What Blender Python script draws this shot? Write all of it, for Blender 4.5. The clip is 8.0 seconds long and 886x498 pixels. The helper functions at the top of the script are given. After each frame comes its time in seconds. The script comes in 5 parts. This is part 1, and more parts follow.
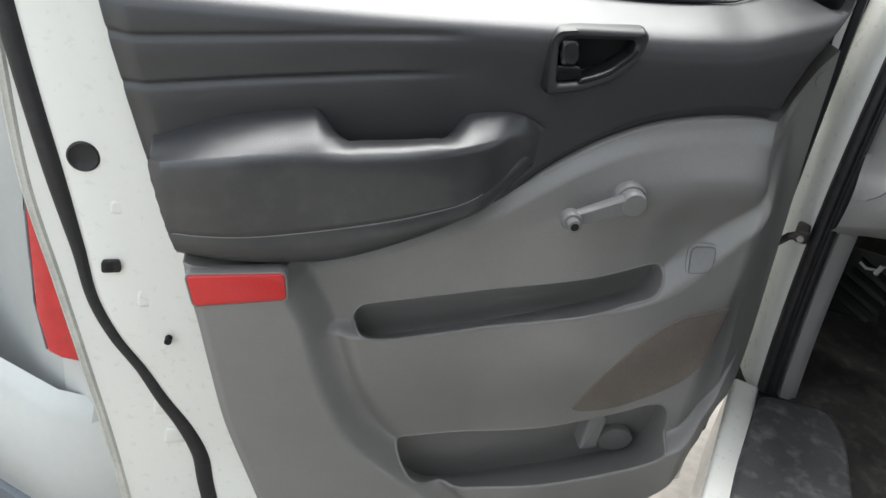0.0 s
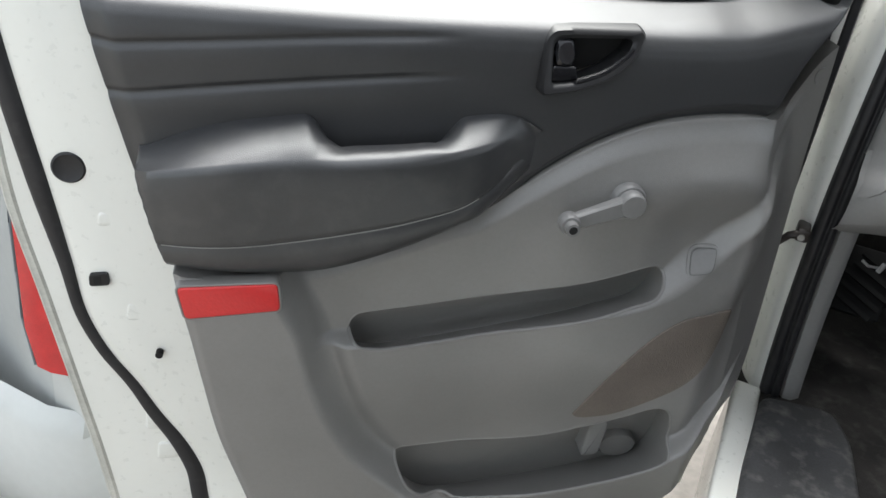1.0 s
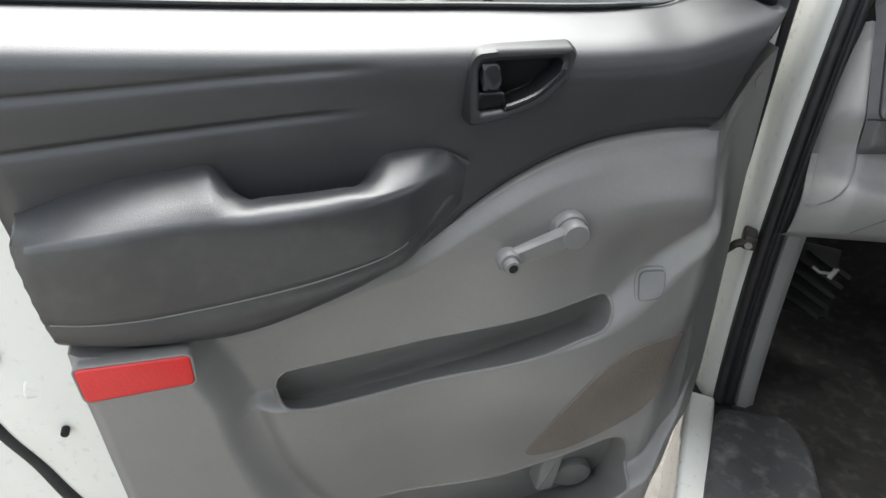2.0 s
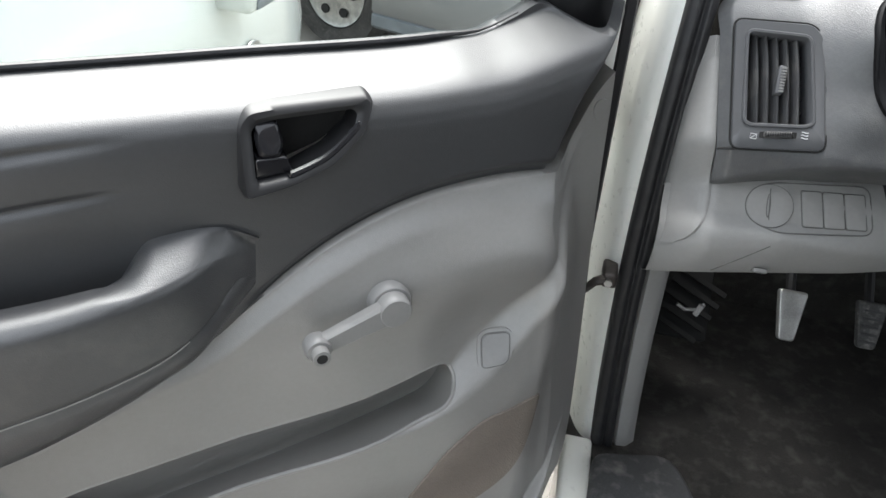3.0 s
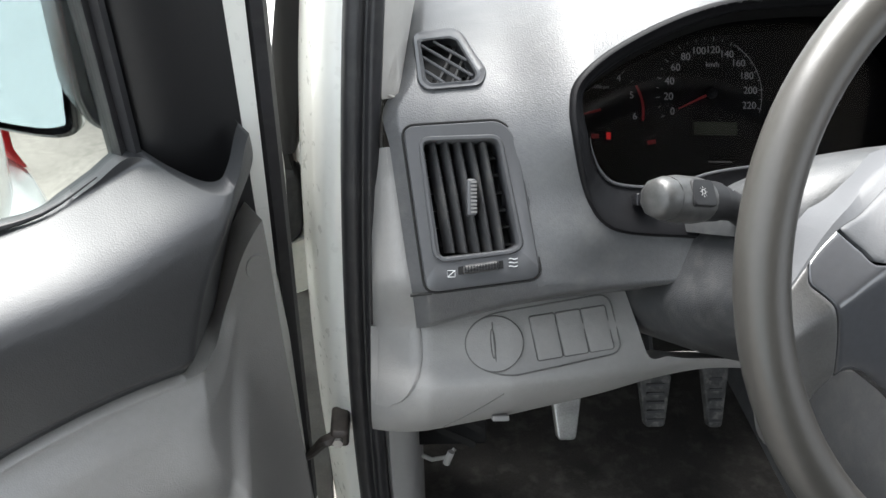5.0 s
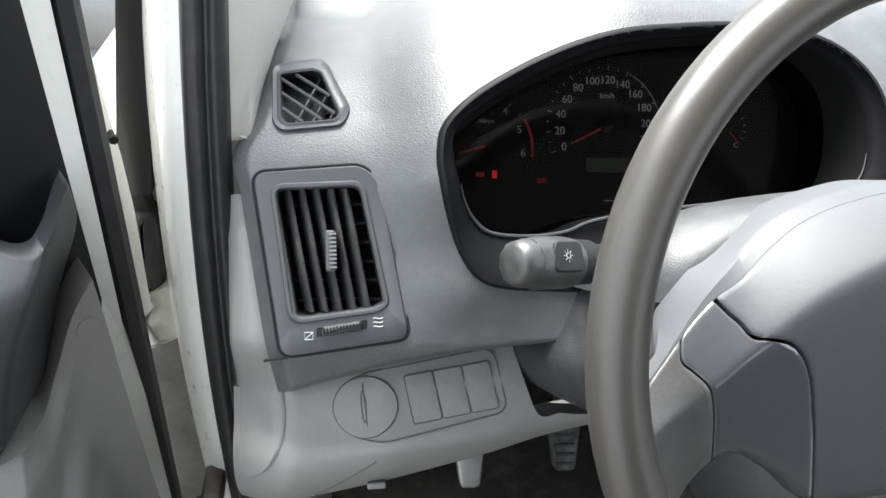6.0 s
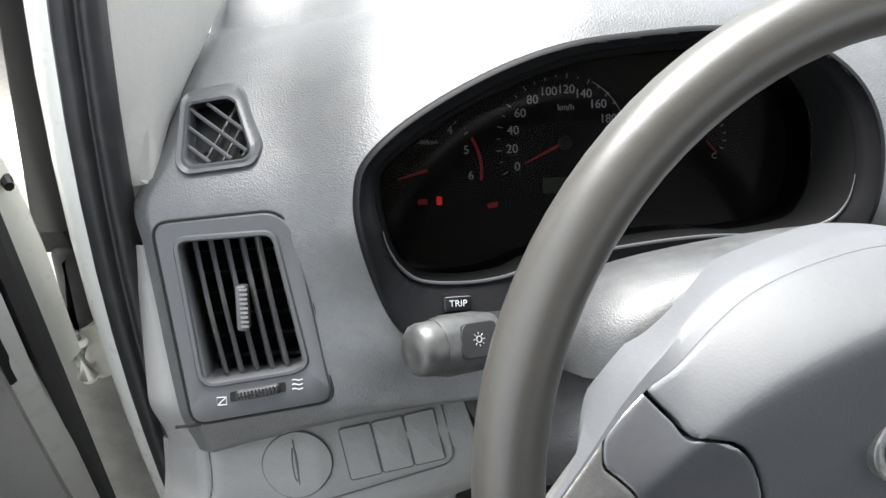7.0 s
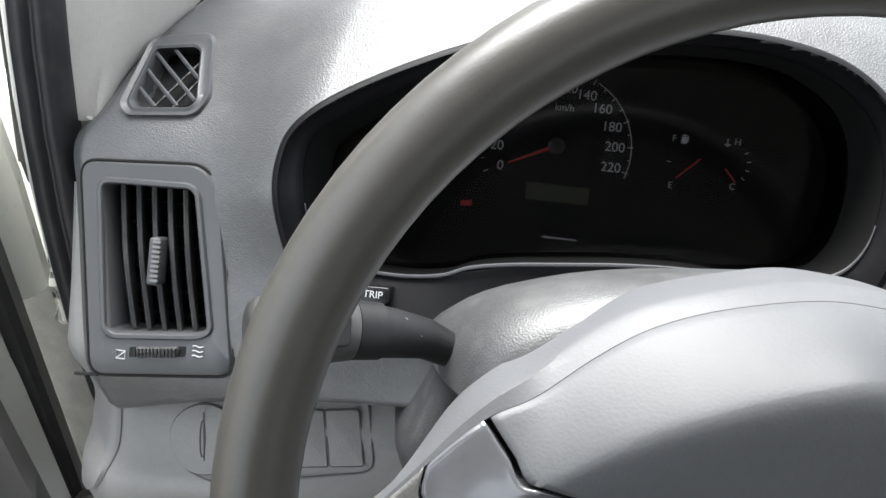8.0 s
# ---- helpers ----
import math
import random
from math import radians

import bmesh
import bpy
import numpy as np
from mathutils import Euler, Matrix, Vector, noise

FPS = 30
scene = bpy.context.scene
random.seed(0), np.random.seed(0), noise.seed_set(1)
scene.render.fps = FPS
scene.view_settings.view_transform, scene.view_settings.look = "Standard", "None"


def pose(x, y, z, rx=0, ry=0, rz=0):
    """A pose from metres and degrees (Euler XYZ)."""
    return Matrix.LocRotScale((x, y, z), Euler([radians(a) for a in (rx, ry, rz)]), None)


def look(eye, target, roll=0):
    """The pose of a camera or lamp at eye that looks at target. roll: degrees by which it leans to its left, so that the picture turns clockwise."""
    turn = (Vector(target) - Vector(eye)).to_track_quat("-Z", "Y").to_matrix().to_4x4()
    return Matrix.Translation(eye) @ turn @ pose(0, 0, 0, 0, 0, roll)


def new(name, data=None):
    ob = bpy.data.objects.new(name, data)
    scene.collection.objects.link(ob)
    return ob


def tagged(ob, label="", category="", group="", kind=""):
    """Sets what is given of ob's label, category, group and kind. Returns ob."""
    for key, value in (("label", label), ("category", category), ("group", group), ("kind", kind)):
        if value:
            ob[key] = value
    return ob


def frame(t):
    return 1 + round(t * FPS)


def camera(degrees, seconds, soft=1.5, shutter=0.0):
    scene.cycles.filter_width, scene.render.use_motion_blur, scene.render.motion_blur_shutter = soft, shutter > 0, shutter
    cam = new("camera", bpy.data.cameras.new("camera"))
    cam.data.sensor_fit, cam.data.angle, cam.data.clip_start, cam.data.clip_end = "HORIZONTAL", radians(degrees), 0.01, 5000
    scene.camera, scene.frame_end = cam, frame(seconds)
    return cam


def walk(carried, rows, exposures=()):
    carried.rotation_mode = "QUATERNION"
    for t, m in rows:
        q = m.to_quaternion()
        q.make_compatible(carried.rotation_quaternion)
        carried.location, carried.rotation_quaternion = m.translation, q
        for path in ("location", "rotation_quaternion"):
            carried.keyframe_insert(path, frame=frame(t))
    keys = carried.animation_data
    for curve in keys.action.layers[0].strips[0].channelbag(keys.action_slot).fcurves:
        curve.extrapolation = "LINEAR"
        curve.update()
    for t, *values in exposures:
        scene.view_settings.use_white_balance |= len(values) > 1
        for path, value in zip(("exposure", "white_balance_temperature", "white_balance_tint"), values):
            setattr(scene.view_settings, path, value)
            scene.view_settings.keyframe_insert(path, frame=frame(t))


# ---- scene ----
cam = camera(55.0, 8.0)
PATH = [
    (0, (0.208, 0.032, 1.5), (-0.375, 1.666, 0.506), 10.0),
    (0.5, (0.208, 0.035, 1.496), (-0.379, 1.668, 0.5), 9.5),
    (1, (0.195, 0.051, 1.492), (-0.373, 1.695, 0.505), 9.2),
    (1.2, (0.162, 0.069, 1.488), (-0.351, 1.736, 0.51), 9.5),
    (2.3, (0.154, 0.215, 1.516), (-0.213, 1.9, 0.502), 7.0),
    (2.5, (0.165, 0.256, 1.515), (-0.157, 1.957, 0.513), 6.9),
    (3, (0.221, 0.363, 1.537), (-0.004, 2.059, 0.5), 6.3),
    (3.5, (0.242, 0.451, 1.554), (0.114, 2.158, 0.518), 3.9),
    (4, (0.289, 0.556, 1.569), (0.31, 2.264, 0.528), 4.1),
    (4.5, (0.332, 0.621, 1.579), (0.37, 2.32, 0.525), 3.8),
    (5, (0.365, 0.656, 1.589), (0.49, 2.349, 0.532), 1.7),
    (6.3, (0.462, 0.762, 1.601), (0.684, 2.435, 0.528), 3.1),
    (6.5, (0.471, 0.785, 1.615), (0.665, 2.444, 0.515), 2.3),
    (7, (0.532, 0.821, 1.627), (0.646, 2.423, 0.435), -0.2),
    (7.5, (0.608, 0.844, 1.604), (0.605, 2.431, 0.388), 4.4),
    (8, (0.669, 0.86, 1.58), (0.433, 2.477, 0.427), 1.9),
]
EXPOSURES = [(0.0, 1.00), (1.2, 1.02), (2.5, 1.46), (3.5, 1.60), (5.0, 1.60), (6.5, 1.80), (8.0, 1.54)]
walk(cam, [(t, look(eye, target, roll)) for t, eye, target, roll in PATH], EXPOSURES)

# ---- world and light: bright overcast daylight ----
world = bpy.data.worlds.new("overcast_sky")
scene.world = world
world.use_nodes = True
nodes, links = world.node_tree.nodes, world.node_tree.links
sky = nodes.new("ShaderNodeTexSky")
sky.sky_type, sky.sun_disc = "NISHITA", False
sky.sun_elevation, sky.sun_rotation = radians(58), radians(335)
sky.air_density, sky.dust_density = 1.6, 5.0
soften = nodes.new("ShaderNodeMix")
soften.data_type, soften.blend_type = "RGBA", "MIX"
soften.inputs[0].default_value = 0.72
soften.inputs[7].default_value = (9.6, 10.1, 10.8, 1)
links.new(sky.outputs[0], soften.inputs[6])
links.new(soften.outputs[2], nodes["Background"].inputs[0])
nodes["Background"].inputs[1].default_value = 0.098
sun = new("sun", bpy.data.lights.new("sun", "SUN"))
sun.data.energy, sun.data.angle, sun.data.color = 5.2, radians(44), (1.0, 0.99, 0.975)
sun.matrix_world = look((-1.4, 3.2, 6.8), (0, 0.6, 1.0))


# ---- materials ----
def mat(name, color, rough=0.5, metal=0.0, grain=0.0, size=900.0, blotch=0.12, bscale=9.0, coat=0.0, dust=0.0, spec=0.5):
    """Base colour with two scales of variation, pebble grain in the bump, and settled dust on the upper faces' texture."""
    m = bpy.data.materials.new(name)
    m.use_nodes = True
    n, l = m.node_tree.nodes, m.node_tree.links
    b = n["Principled BSDF"]
    b.inputs["Metallic"].default_value = metal
    b.inputs["Specular IOR Level"].default_value = spec
    b.inputs["Coat Weight"].default_value = coat
    co = n.new("ShaderNodeTexCoord")
    big = n.new("ShaderNodeTexNoise")
    big.inputs["Scale"].default_value, big.inputs["Detail"].default_value = bscale, 6
    l.new(co.outputs["Object"], big.inputs["Vector"])
    fine = n.new("ShaderNodeTexNoise")
    fine.inputs["Scale"].default_value, fine.inputs["Detail"].default_value = bscale * 22, 3
    l.new(co.outputs["Object"], fine.inputs["Vector"])
    ramp = n.new("ShaderNodeMapRange")
    ramp.inputs["From Min"].default_value, ramp.inputs["From Max"].default_value = 0.3, 0.7
    ramp.inputs["To Min"].default_value, ramp.inputs["To Max"].default_value = 1 - blotch, 1 + blotch
    l.new(big.outputs["Fac"], ramp.inputs["Value"])
    ramp2 = n.new("ShaderNodeMapRange")
    ramp2.inputs["From Min"].default_value, ramp2.inputs["From Max"].default_value = 0.3, 0.7
    ramp2.inputs["To Min"].default_value, ramp2.inputs["To Max"].default_value = 1 - blotch * 0.5, 1 + blotch * 0.5
    l.new(fine.outputs["Fac"], ramp2.inputs["Value"])
    mul = n.new("ShaderNodeMath")
    mul.operation = "MULTIPLY"
    l.new(ramp.outputs[0], mul.inputs[0])
    l.new(ramp2.outputs[0], mul.inputs[1])
    tint = n.new("ShaderNodeVectorMath")
    tint.operation = "SCALE"
    tint.inputs[0].default_value = color
    l.new(mul.outputs[0], tint.inputs["Scale"])
    last = tint.outputs[0]
    if dust:
        spots = n.new("ShaderNodeTexNoise")
        spots.inputs["Scale"].default_value, spots.inputs["Detail"].default_value = bscale * 3.1, 8
        l.new(co.outputs["Object"], spots.inputs["Vector"])
        cut = n.new("ShaderNodeMapRange")
        cut.inputs["From Min"].default_value, cut.inputs["From Max"].default_value = 0.5, 0.75
        cut.inputs["To Max"].default_value = dust
        l.new(spots.outputs["Fac"], cut.inputs["Value"])
        mix = n.new("ShaderNodeMix")
        mix.data_type = "RGBA"
        mix.inputs[7].default_value = (0.34, 0.33, 0.30, 1)
        l.new(cut.outputs[0], mix.inputs[0])
        l.new(last, mix.inputs[6])
        last = mix.outputs[2]
    l.new(last, b.inputs["Base Color"])
    rr = n.new("ShaderNodeMapRange")
    rr.inputs["To Min"].default_value, rr.inputs["To Max"].default_value = rough * 0.9, min(rough * 1.12, 1)
    l.new(fine.outputs["Fac"], rr.inputs["Value"])
    l.new(rr.outputs[0], b.inputs["Roughness"])
    if grain:
        cells = n.new("ShaderNodeTexVoronoi")
        cells.inputs["Scale"].default_value = size
        l.new(co.outputs["Object"], cells.inputs["Vector"])
        bump = n.new("ShaderNodeBump")
        bump.inputs["Strength"].default_value, bump.inputs["Distance"].default_value = grain, 0.0006
        l.new(cells.outputs["Distance"], bump.inputs["Height"])
        l.new(bump.outputs[0], b.inputs["Normal"])
    return m


def plain(name, color, rough=0.4, metal=0.0, glow=0.0, spec=0.5):
    m = bpy.data.materials.new(name)
    m.use_nodes = True
    b = m.node_tree.nodes["Principled BSDF"]
    b.inputs["Base Color"].default_value = (*color, 1)
    b.inputs["Roughness"].default_value, b.inputs["Metallic"].default_value = rough, metal
    b.inputs["Specular IOR Level"].default_value = spec
    if glow:
        b.inputs["Emission Color"].default_value, b.inputs["Emission Strength"].default_value = (*color, 1), glow
    return m


def glass(name, color, rough=0.0, ior=1.45, gloss=None):
    """Thin pane: clear straight through, with a mirror's gloss on its face."""
    m = bpy.data.materials.new(name)
    m.use_nodes = True
    n, l = m.node_tree.nodes, m.node_tree.links
    n.remove(n["Principled BSDF"])
    clear, shine, join = n.new("ShaderNodeBsdfTransparent"), n.new("ShaderNodeBsdfGlossy"), n.new("ShaderNodeMixShader")
    clear.inputs[0].default_value = (*color, 1)
    shine.inputs["Roughness"].default_value = rough
    fres = n.new("ShaderNodeFresnel")
    fres.inputs[0].default_value = ior
    if gloss is None:
        l.new(fres.outputs[0], join.inputs[0])
    else:
        join.inputs[0].default_value = gloss
    l.new(clear.outputs[0], join.inputs[1])
    l.new(shine.outputs[0], join.inputs[2])
    l.new(join.outputs[0], n["Material Output"].inputs[0])
    return m


DARK = mat("dark_grained_plastic", (0.029, 0.030, 0.032), 0.43, grain=0.20, size=950, blotch=0.14, spec=0.80)
VINYL = mat("dark_padded_vinyl", (0.036, 0.037, 0.039), 0.34, grain=0.25, size=900, blotch=0.12, dust=0.06, spec=0.80)
LIGHT = mat("warm_grey_plastic", (0.200, 0.195, 0.187), 0.37, grain=0.26, size=900, blotch=0.06, spec=1.0)
LIGHTER = mat("pale_grey_plastic", (0.262, 0.258, 0.251), 0.52, grain=0.25, size=800, blotch=0.06)
DASH = mat("charcoal_dash_plastic", (0.082, 0.084, 0.087), 0.42, grain=0.36, size=780, blotch=0.16, bscale=14, dust=0.09, spec=0.8)
VENTMAT = mat("satin_grey_plastic", (0.085, 0.087, 0.092), 0.38, blotch=0.05)
SLAT = mat("vent_slat_plastic", (0.05, 0.05, 0.052), 0.45, blotch=0.12, dust=0.25)
BLACK = mat("black_plastic", (0.013, 0.013, 0.014), 0.42, blotch=0.1, spec=0.4)
GLOSSBLACK = mat("gloss_black_plastic", (0.012, 0.012, 0.014), 0.22, blotch=0.05)
BEZELBLACK = mat("satin_black_bezel_plastic", (0.008, 0.008, 0.009), 0.46, grain=0.1, size=1000, blotch=0.1, spec=0.12)
# near-black colour that stands for the shade inside holes, slots and vents
PIT = mat("near_black_recess_shade", (0.008, 0.008, 0.008), 0.8)
RUBBER = mat("black_rubber", (0.016, 0.016, 0.018), 0.5, blotch=0.2, bscale=20, dust=0.04)
WHITE = mat("cream_white_car_paint", (0.83, 0.835, 0.785), 0.28, blotch=0.012, bscale=4, coat=0.5)
CREAM = mat("cream_fabric_trim", (0.52, 0.50, 0.47), 0.7, grain=0.3, size=900, blotch=0.06)
# for the unseen walls added to keep light out of the cab
SHADE = mat("dark_light_blocking_wall", (0.06, 0.06, 0.062), 0.7, blotch=0.1)
GAPWHITE = mat("dusty_white_car_paint", (0.55, 0.55, 0.50), 0.45, blotch=0.15, bscale=14, dust=0.25)
RED = mat("red_reflector_plastic", (0.62, 0.018, 0.02), 0.3, grain=0.4, size=300, blotch=0.08, coat=0.3)
SPK = mat("brown_grey_speaker_cloth", (0.165, 0.140, 0.120), 0.75, grain=1.0, size=520, blotch=0.14)
CRANK = mat("grey_crank_plastic", (0.20, 0.198, 0.195), 0.42, blotch=0.06, dust=0.15)
CARPET = mat("dark_footwell_carpet", (0.022, 0.020, 0.018), 0.95, grain=1.0, size=400, blotch=0.45, bscale=14, dust=0.1)
MATTE = mat("grey_rubber_floor_mat", (0.038, 0.039, 0.041), 0.7, grain=0.7, size=260, blotch=0.3, bscale=12, dust=0.3)
LEATHER = mat("worn_grey_brown_rim_leather", (0.054, 0.051, 0.046), 0.36, grain=0.05, size=700, blotch=0.08, bscale=8, spec=0.62)
HUB = mat("grey_airbag_vinyl", (0.094, 0.097, 0.103), 0.50, grain=0.12, size=600, blotch=0.07, spec=0.42)
SPOKE = mat("gloss_dark_spoke_plastic", (0.085, 0.088, 0.096), 0.20, blotch=0.08, coat=0.6, spec=1.0)
COWL = mat("worn_grey_cowl_plastic", (0.054, 0.056, 0.058), 0.45, grain=0.24, size=900, blotch=0.22, bscale=22, dust=0.10, spec=0.70)
STALK = mat("worn_stalk_plastic", (0.015, 0.015, 0.016), 0.5, blotch=0.3, bscale=30, spec=0.3)
WORN = mat("scuffed_grey_stalk_end", (0.048, 0.048, 0.047), 0.40, blotch=0.5, bscale=90, spec=0.7)
SPOKEVINYL = mat("scuffed_grey_spoke_vinyl", (0.105, 0.104, 0.101), 0.40, grain=0.15, size=800, blotch=0.22, bscale=30, spec=0.7)
METAL = mat("dull_steel", (0.35, 0.35, 0.34), 0.4, metal=0.8, blotch=0.25, bscale=30)
DIAL = plain("matt_black_dial", (0.020, 0.020, 0.021), 0.7, spec=0.12)
WELL = plain("black_flocked_well", (0.009, 0.009, 0.009), 0.9, spec=0.05)
JOINT = plain("dusty_panel_joint", (0.12, 0.118, 0.115), 0.8)
STITCH = plain("pale_thread", (0.24, 0.235, 0.225), 0.7)
MARK = plain("pale_print", (0.62, 0.63, 0.64), 0.5)
SIGN = plain("worn_grey_print", (0.30, 0.30, 0.30), 0.5)
# faint glow added so unlit print and needles show behind the smoked lens
PRINT = plain("dim_glowing_dial_print", (0.34, 0.34, 0.35), 0.5, glow=0.08)
REDPRINT = plain("red_glowing_dial_print", (0.32, 0.02, 0.025), 0.5, glow=0.05)
LAMPRED = plain("red_warning_lamp", (0.7, 0.02, 0.02), 0.5, glow=0.22)
LCD = plain("grey_green_display", (0.060, 0.072, 0.045), 0.4)
PEDAL = mat("worn_pedal_rubber", (0.034, 0.034, 0.034), 0.7, grain=0.8, size=200, blotch=0.3, bscale=40, dust=0.3)
FOOT = mat("dirty_black_footwell_plastic", (0.012, 0.012, 0.012), 0.8, blotch=0.3, bscale=20, spec=0.2)
COWLDARK = mat("dark_cowl_plastic", (0.034, 0.035, 0.037), 0.5, grain=0.5, size=900, blotch=0.2, bscale=25, dust=0.08, spec=0.35)
PANE = glass("window_glass", (0.80, 0.83, 0.82), gloss=0.05)
MIRROR = plain("mirror_glass", (0.86, 0.88, 0.9), 0.02, metal=1.0)
LENSCLEAR = glass("instrument_lens", (0.66, 0.66, 0.67), 0.04, 1.22)


# ---- building helpers ----
def smooth(x, lo, hi):
    k = np.clip((np.asarray(x, float) - lo) / (hi - lo), 0, 1)
    return k * k * (3 - 2 * k)


def curve(*pts):
    """A smooth function through points given in rising order of their first value."""
    x, y = (np.array(v, float) for v in zip(*sorted(pts)))
    d = np.gradient(y, x) if len(x) > 2 else np.full(2, (y[1] - y[0]) / (x[1] - x[0]))

    def value(a):
        a = np.clip(np.asarray(a, float), x[0], x[-1])
        i = np.clip(np.searchsorted(x, a) - 1, 0, len(x) - 2)
        h = x[i + 1] - x[i]
        t = (a - x[i]) / h
        return (2 * t**3 - 3 * t**2 + 1) * y[i] + (t**3 - 2 * t**2 + t) * h * d[i] + (3 * t**2 - 2 * t**3) * y[i + 1] + (t**3 - t**2) * h * d[i + 1]

    return value


def loop(pts, n=6, soft=0.5):
    """A closed smooth outline through 2D points."""
    p, out = [np.array(q, float) for q in pts], []
    for k in range(len(p)):
        a, b, c, d = p[k - 1], p[k], p[(k + 1) % len(p)], p[(k + 2) % len(p)]
        for j in range(n):
            t = j / n
            m0, m1 = soft * (c - a), soft * (d - b)
            out.append((2 * t**3 - 3 * t**2 + 1) * b + (t**3 - 2 * t**2 + t) * m0 + (3 * t**2 - 2 * t**3) * c + (t**3 - t**2) * m1)
    return np.array(out)


def rounded(pts, r, n=5):
    """A polygon with its corners rounded by about r."""
    p, out = [np.array(q, float) for q in pts], []
    for k in range(len(p)):
        a, b, c = p[k - 1], p[k], p[(k + 1) % len(p)]
        ra = min(r, 0.45 * np.linalg.norm(a - b), 0.45 * np.linalg.norm(c - b))
        s, e = b + (a - b) / np.linalg.norm(a - b) * ra, b + (c - b) / np.linalg.norm(c - b) * ra
        for j in range(n + 1):
            t = j / n
            out.append((1 - t) ** 2 * s + 2 * t * (1 - t) * b + t * t * e)
    return np.array(out)


def depth_in(outline, u, v):
    """How deep points lie inside an outline (minus: outside)."""
    u, v = np.broadcast_arrays(np.asarray(u, float), np.asarray(v, float))
    best, inside = np.full(u.shape, 1e9), np.zeros(u.shape, bool)
    q = np.roll(outline, -1, axis=0)
    for (ax, ay), (bx, by) in zip(outline, q):
        dx, dy = bx - ax, by - ay
        t = np.clip(((u - ax) * dx + (v - ay) * dy) / (dx * dx + dy * dy + 1e-15), 0, 1)
        best = np.minimum(best, np.hypot(u - ax - t * dx, v - ay - t * dy))
        cross = ((ay > v) != (by > v)) & (u < (bx - ax) * (v - ay) / (by - ay + 1e-15) + ax)
        inside ^= cross
    return np.where(inside, best, -best)


def offset(outline, d):
    """The outline moved outwards by d (minus: inwards)."""
    nxt, prv = np.roll(outline, -1, axis=0), np.roll(outline, 1, axis=0)
    t = nxt - prv
    nrm = np.stack([t[:, 1], -t[:, 0]], 1) / (np.linalg.norm(t, axis=1, keepdims=True) + 1e-12)
    area = 0.5 * np.sum(outline[:, 0] * nxt[:, 1] - nxt[:, 0] * outline[:, 1])
    return outline + nrm * d * (1 if area > 0 else -1)


def bm_grid(points):
    """A sheet from an array rows x columns x 3."""
    bm = bmesh.new()
    rows = [[bm.verts.new(p) for p in row] for row in points]
    for a, b in zip(rows, rows[1:]):
        for j in range(len(a) - 1):
            bm.faces.new((a[j], a[j + 1], b[j + 1], b[j]))
    return bm


def bm_rings(rings, cap=(True, True), closed=False):
    """A skin over rings of equal count."""
    bm = bmesh.new()
    vs = [[bm.verts.new(p) for p in r] for r in rings]
    n = len(vs[0])
    pairs = list(zip(vs, vs[1:])) + ([(vs[-1], vs[0])] if closed else [])
    for a, b in pairs:
        for j in range(n):
            bm.faces.new((a[j], a[(j + 1) % n], b[(j + 1) % n], b[j]))
    if not closed:
        if cap[0]:
            bm.faces.new(vs[0][::-1])
        if cap[1]:
            bm.faces.new(vs[-1])
    bmesh.ops.recalc_face_normals(bm, faces=bm.faces)
    return bm


def bm_prism(outline, w0, w1, bevel=0.0):
    """An outline raised from w0 to w1, its front edge rounded by bevel."""
    o = np.asarray(outline, float)
    ring = lambda q, w: [(x, y, w) for x, y in q]
    rings = [ring(o, w0)]
    if bevel:
        sign = 1 if w1 > w0 else -1
        for k in range(4):
            a = k / 3 * math.pi / 2
            rings.append(ring(offset(o, -bevel * (1 - math.cos(a))), w1 - sign * bevel * (1 - math.sin(a))))
    else:
        rings.append(ring(o, w1))
    return bm_rings(rings)


def bm_band(outer, inner, w0, w1, lip=0.0):
    """A frame between two outlines of equal count, from w0 (back) to w1 (face), with softened edges."""
    rings = [[(x, y, w0) for x, y in outer]]
    e = lip
    if e:
        rings.append([(x, y, w1 - e) for x, y in outer])
        rings.append([(x, y, w1) for x, y in outer + (inner - outer) * min(0.25, e / (np.linalg.norm(inner - outer, axis=1).mean() + 1e-9))])
        rings.append([(x, y, w1) for x, y in inner + (outer - inner) * min(0.25, e / (np.linalg.norm(inner - outer, axis=1).mean() + 1e-9))])
        rings.append([(x, y, w1 - e) for x, y in inner])
    else:
        rings.append([(x, y, w1) for x, y in outer])
        rings.append([(x, y, w1) for x, y in inner])
    rings.append([(x, y, w0) for x, y in inner])
    return bm_rings(rings, closed=True)


def bm_tube(path, radius, sides=10, flat=1.0, up=(0, 0, 1)):
    """A round (or flattened) rod along a path; radius may be a list."""
    path = [Vector(p) for p in path]
    rad = radius if hasattr(radius, "__len__") else [radius] * len(path)
    rings = []
    for k, p in enumerate(path):
        t = (path[min(k + 1, len(path) - 1)] - path[max(k - 1, 0)]).normalized()
        a = t.cross(Vector(up))
        a = a.normalized() if a.length > 1e-4 else t.cross(Vector((1, 0, 0))).normalized()
        b = a.cross(t)
        rings.append([p + (a * math.cos(s) + b * math.sin(s) * flat) * rad[k] for s in (2 * math.pi * j / sides for j in range(sides))])
    return bm_rings(rings)


def bm_box(x0, x1, y0, y1, z0, z1, bevel=0.0):
    bm = bmesh.new()
    bmesh.ops.create_cube(bm, size=1)
    for v in bm.verts:
        v.co = ((x0 + x1) / 2 + v.co.x * (x1 - x0), (y0 + y1) / 2 + v.co.y * (y1 - y0), (z0 + z1) / 2 + v.co.z * (z1 - z0))
    if bevel:
        bmesh.ops.bevel(bm, geom=bm.edges[:], offset=bevel, segments=3, profile=0.5, affect="EDGES")
    return bm


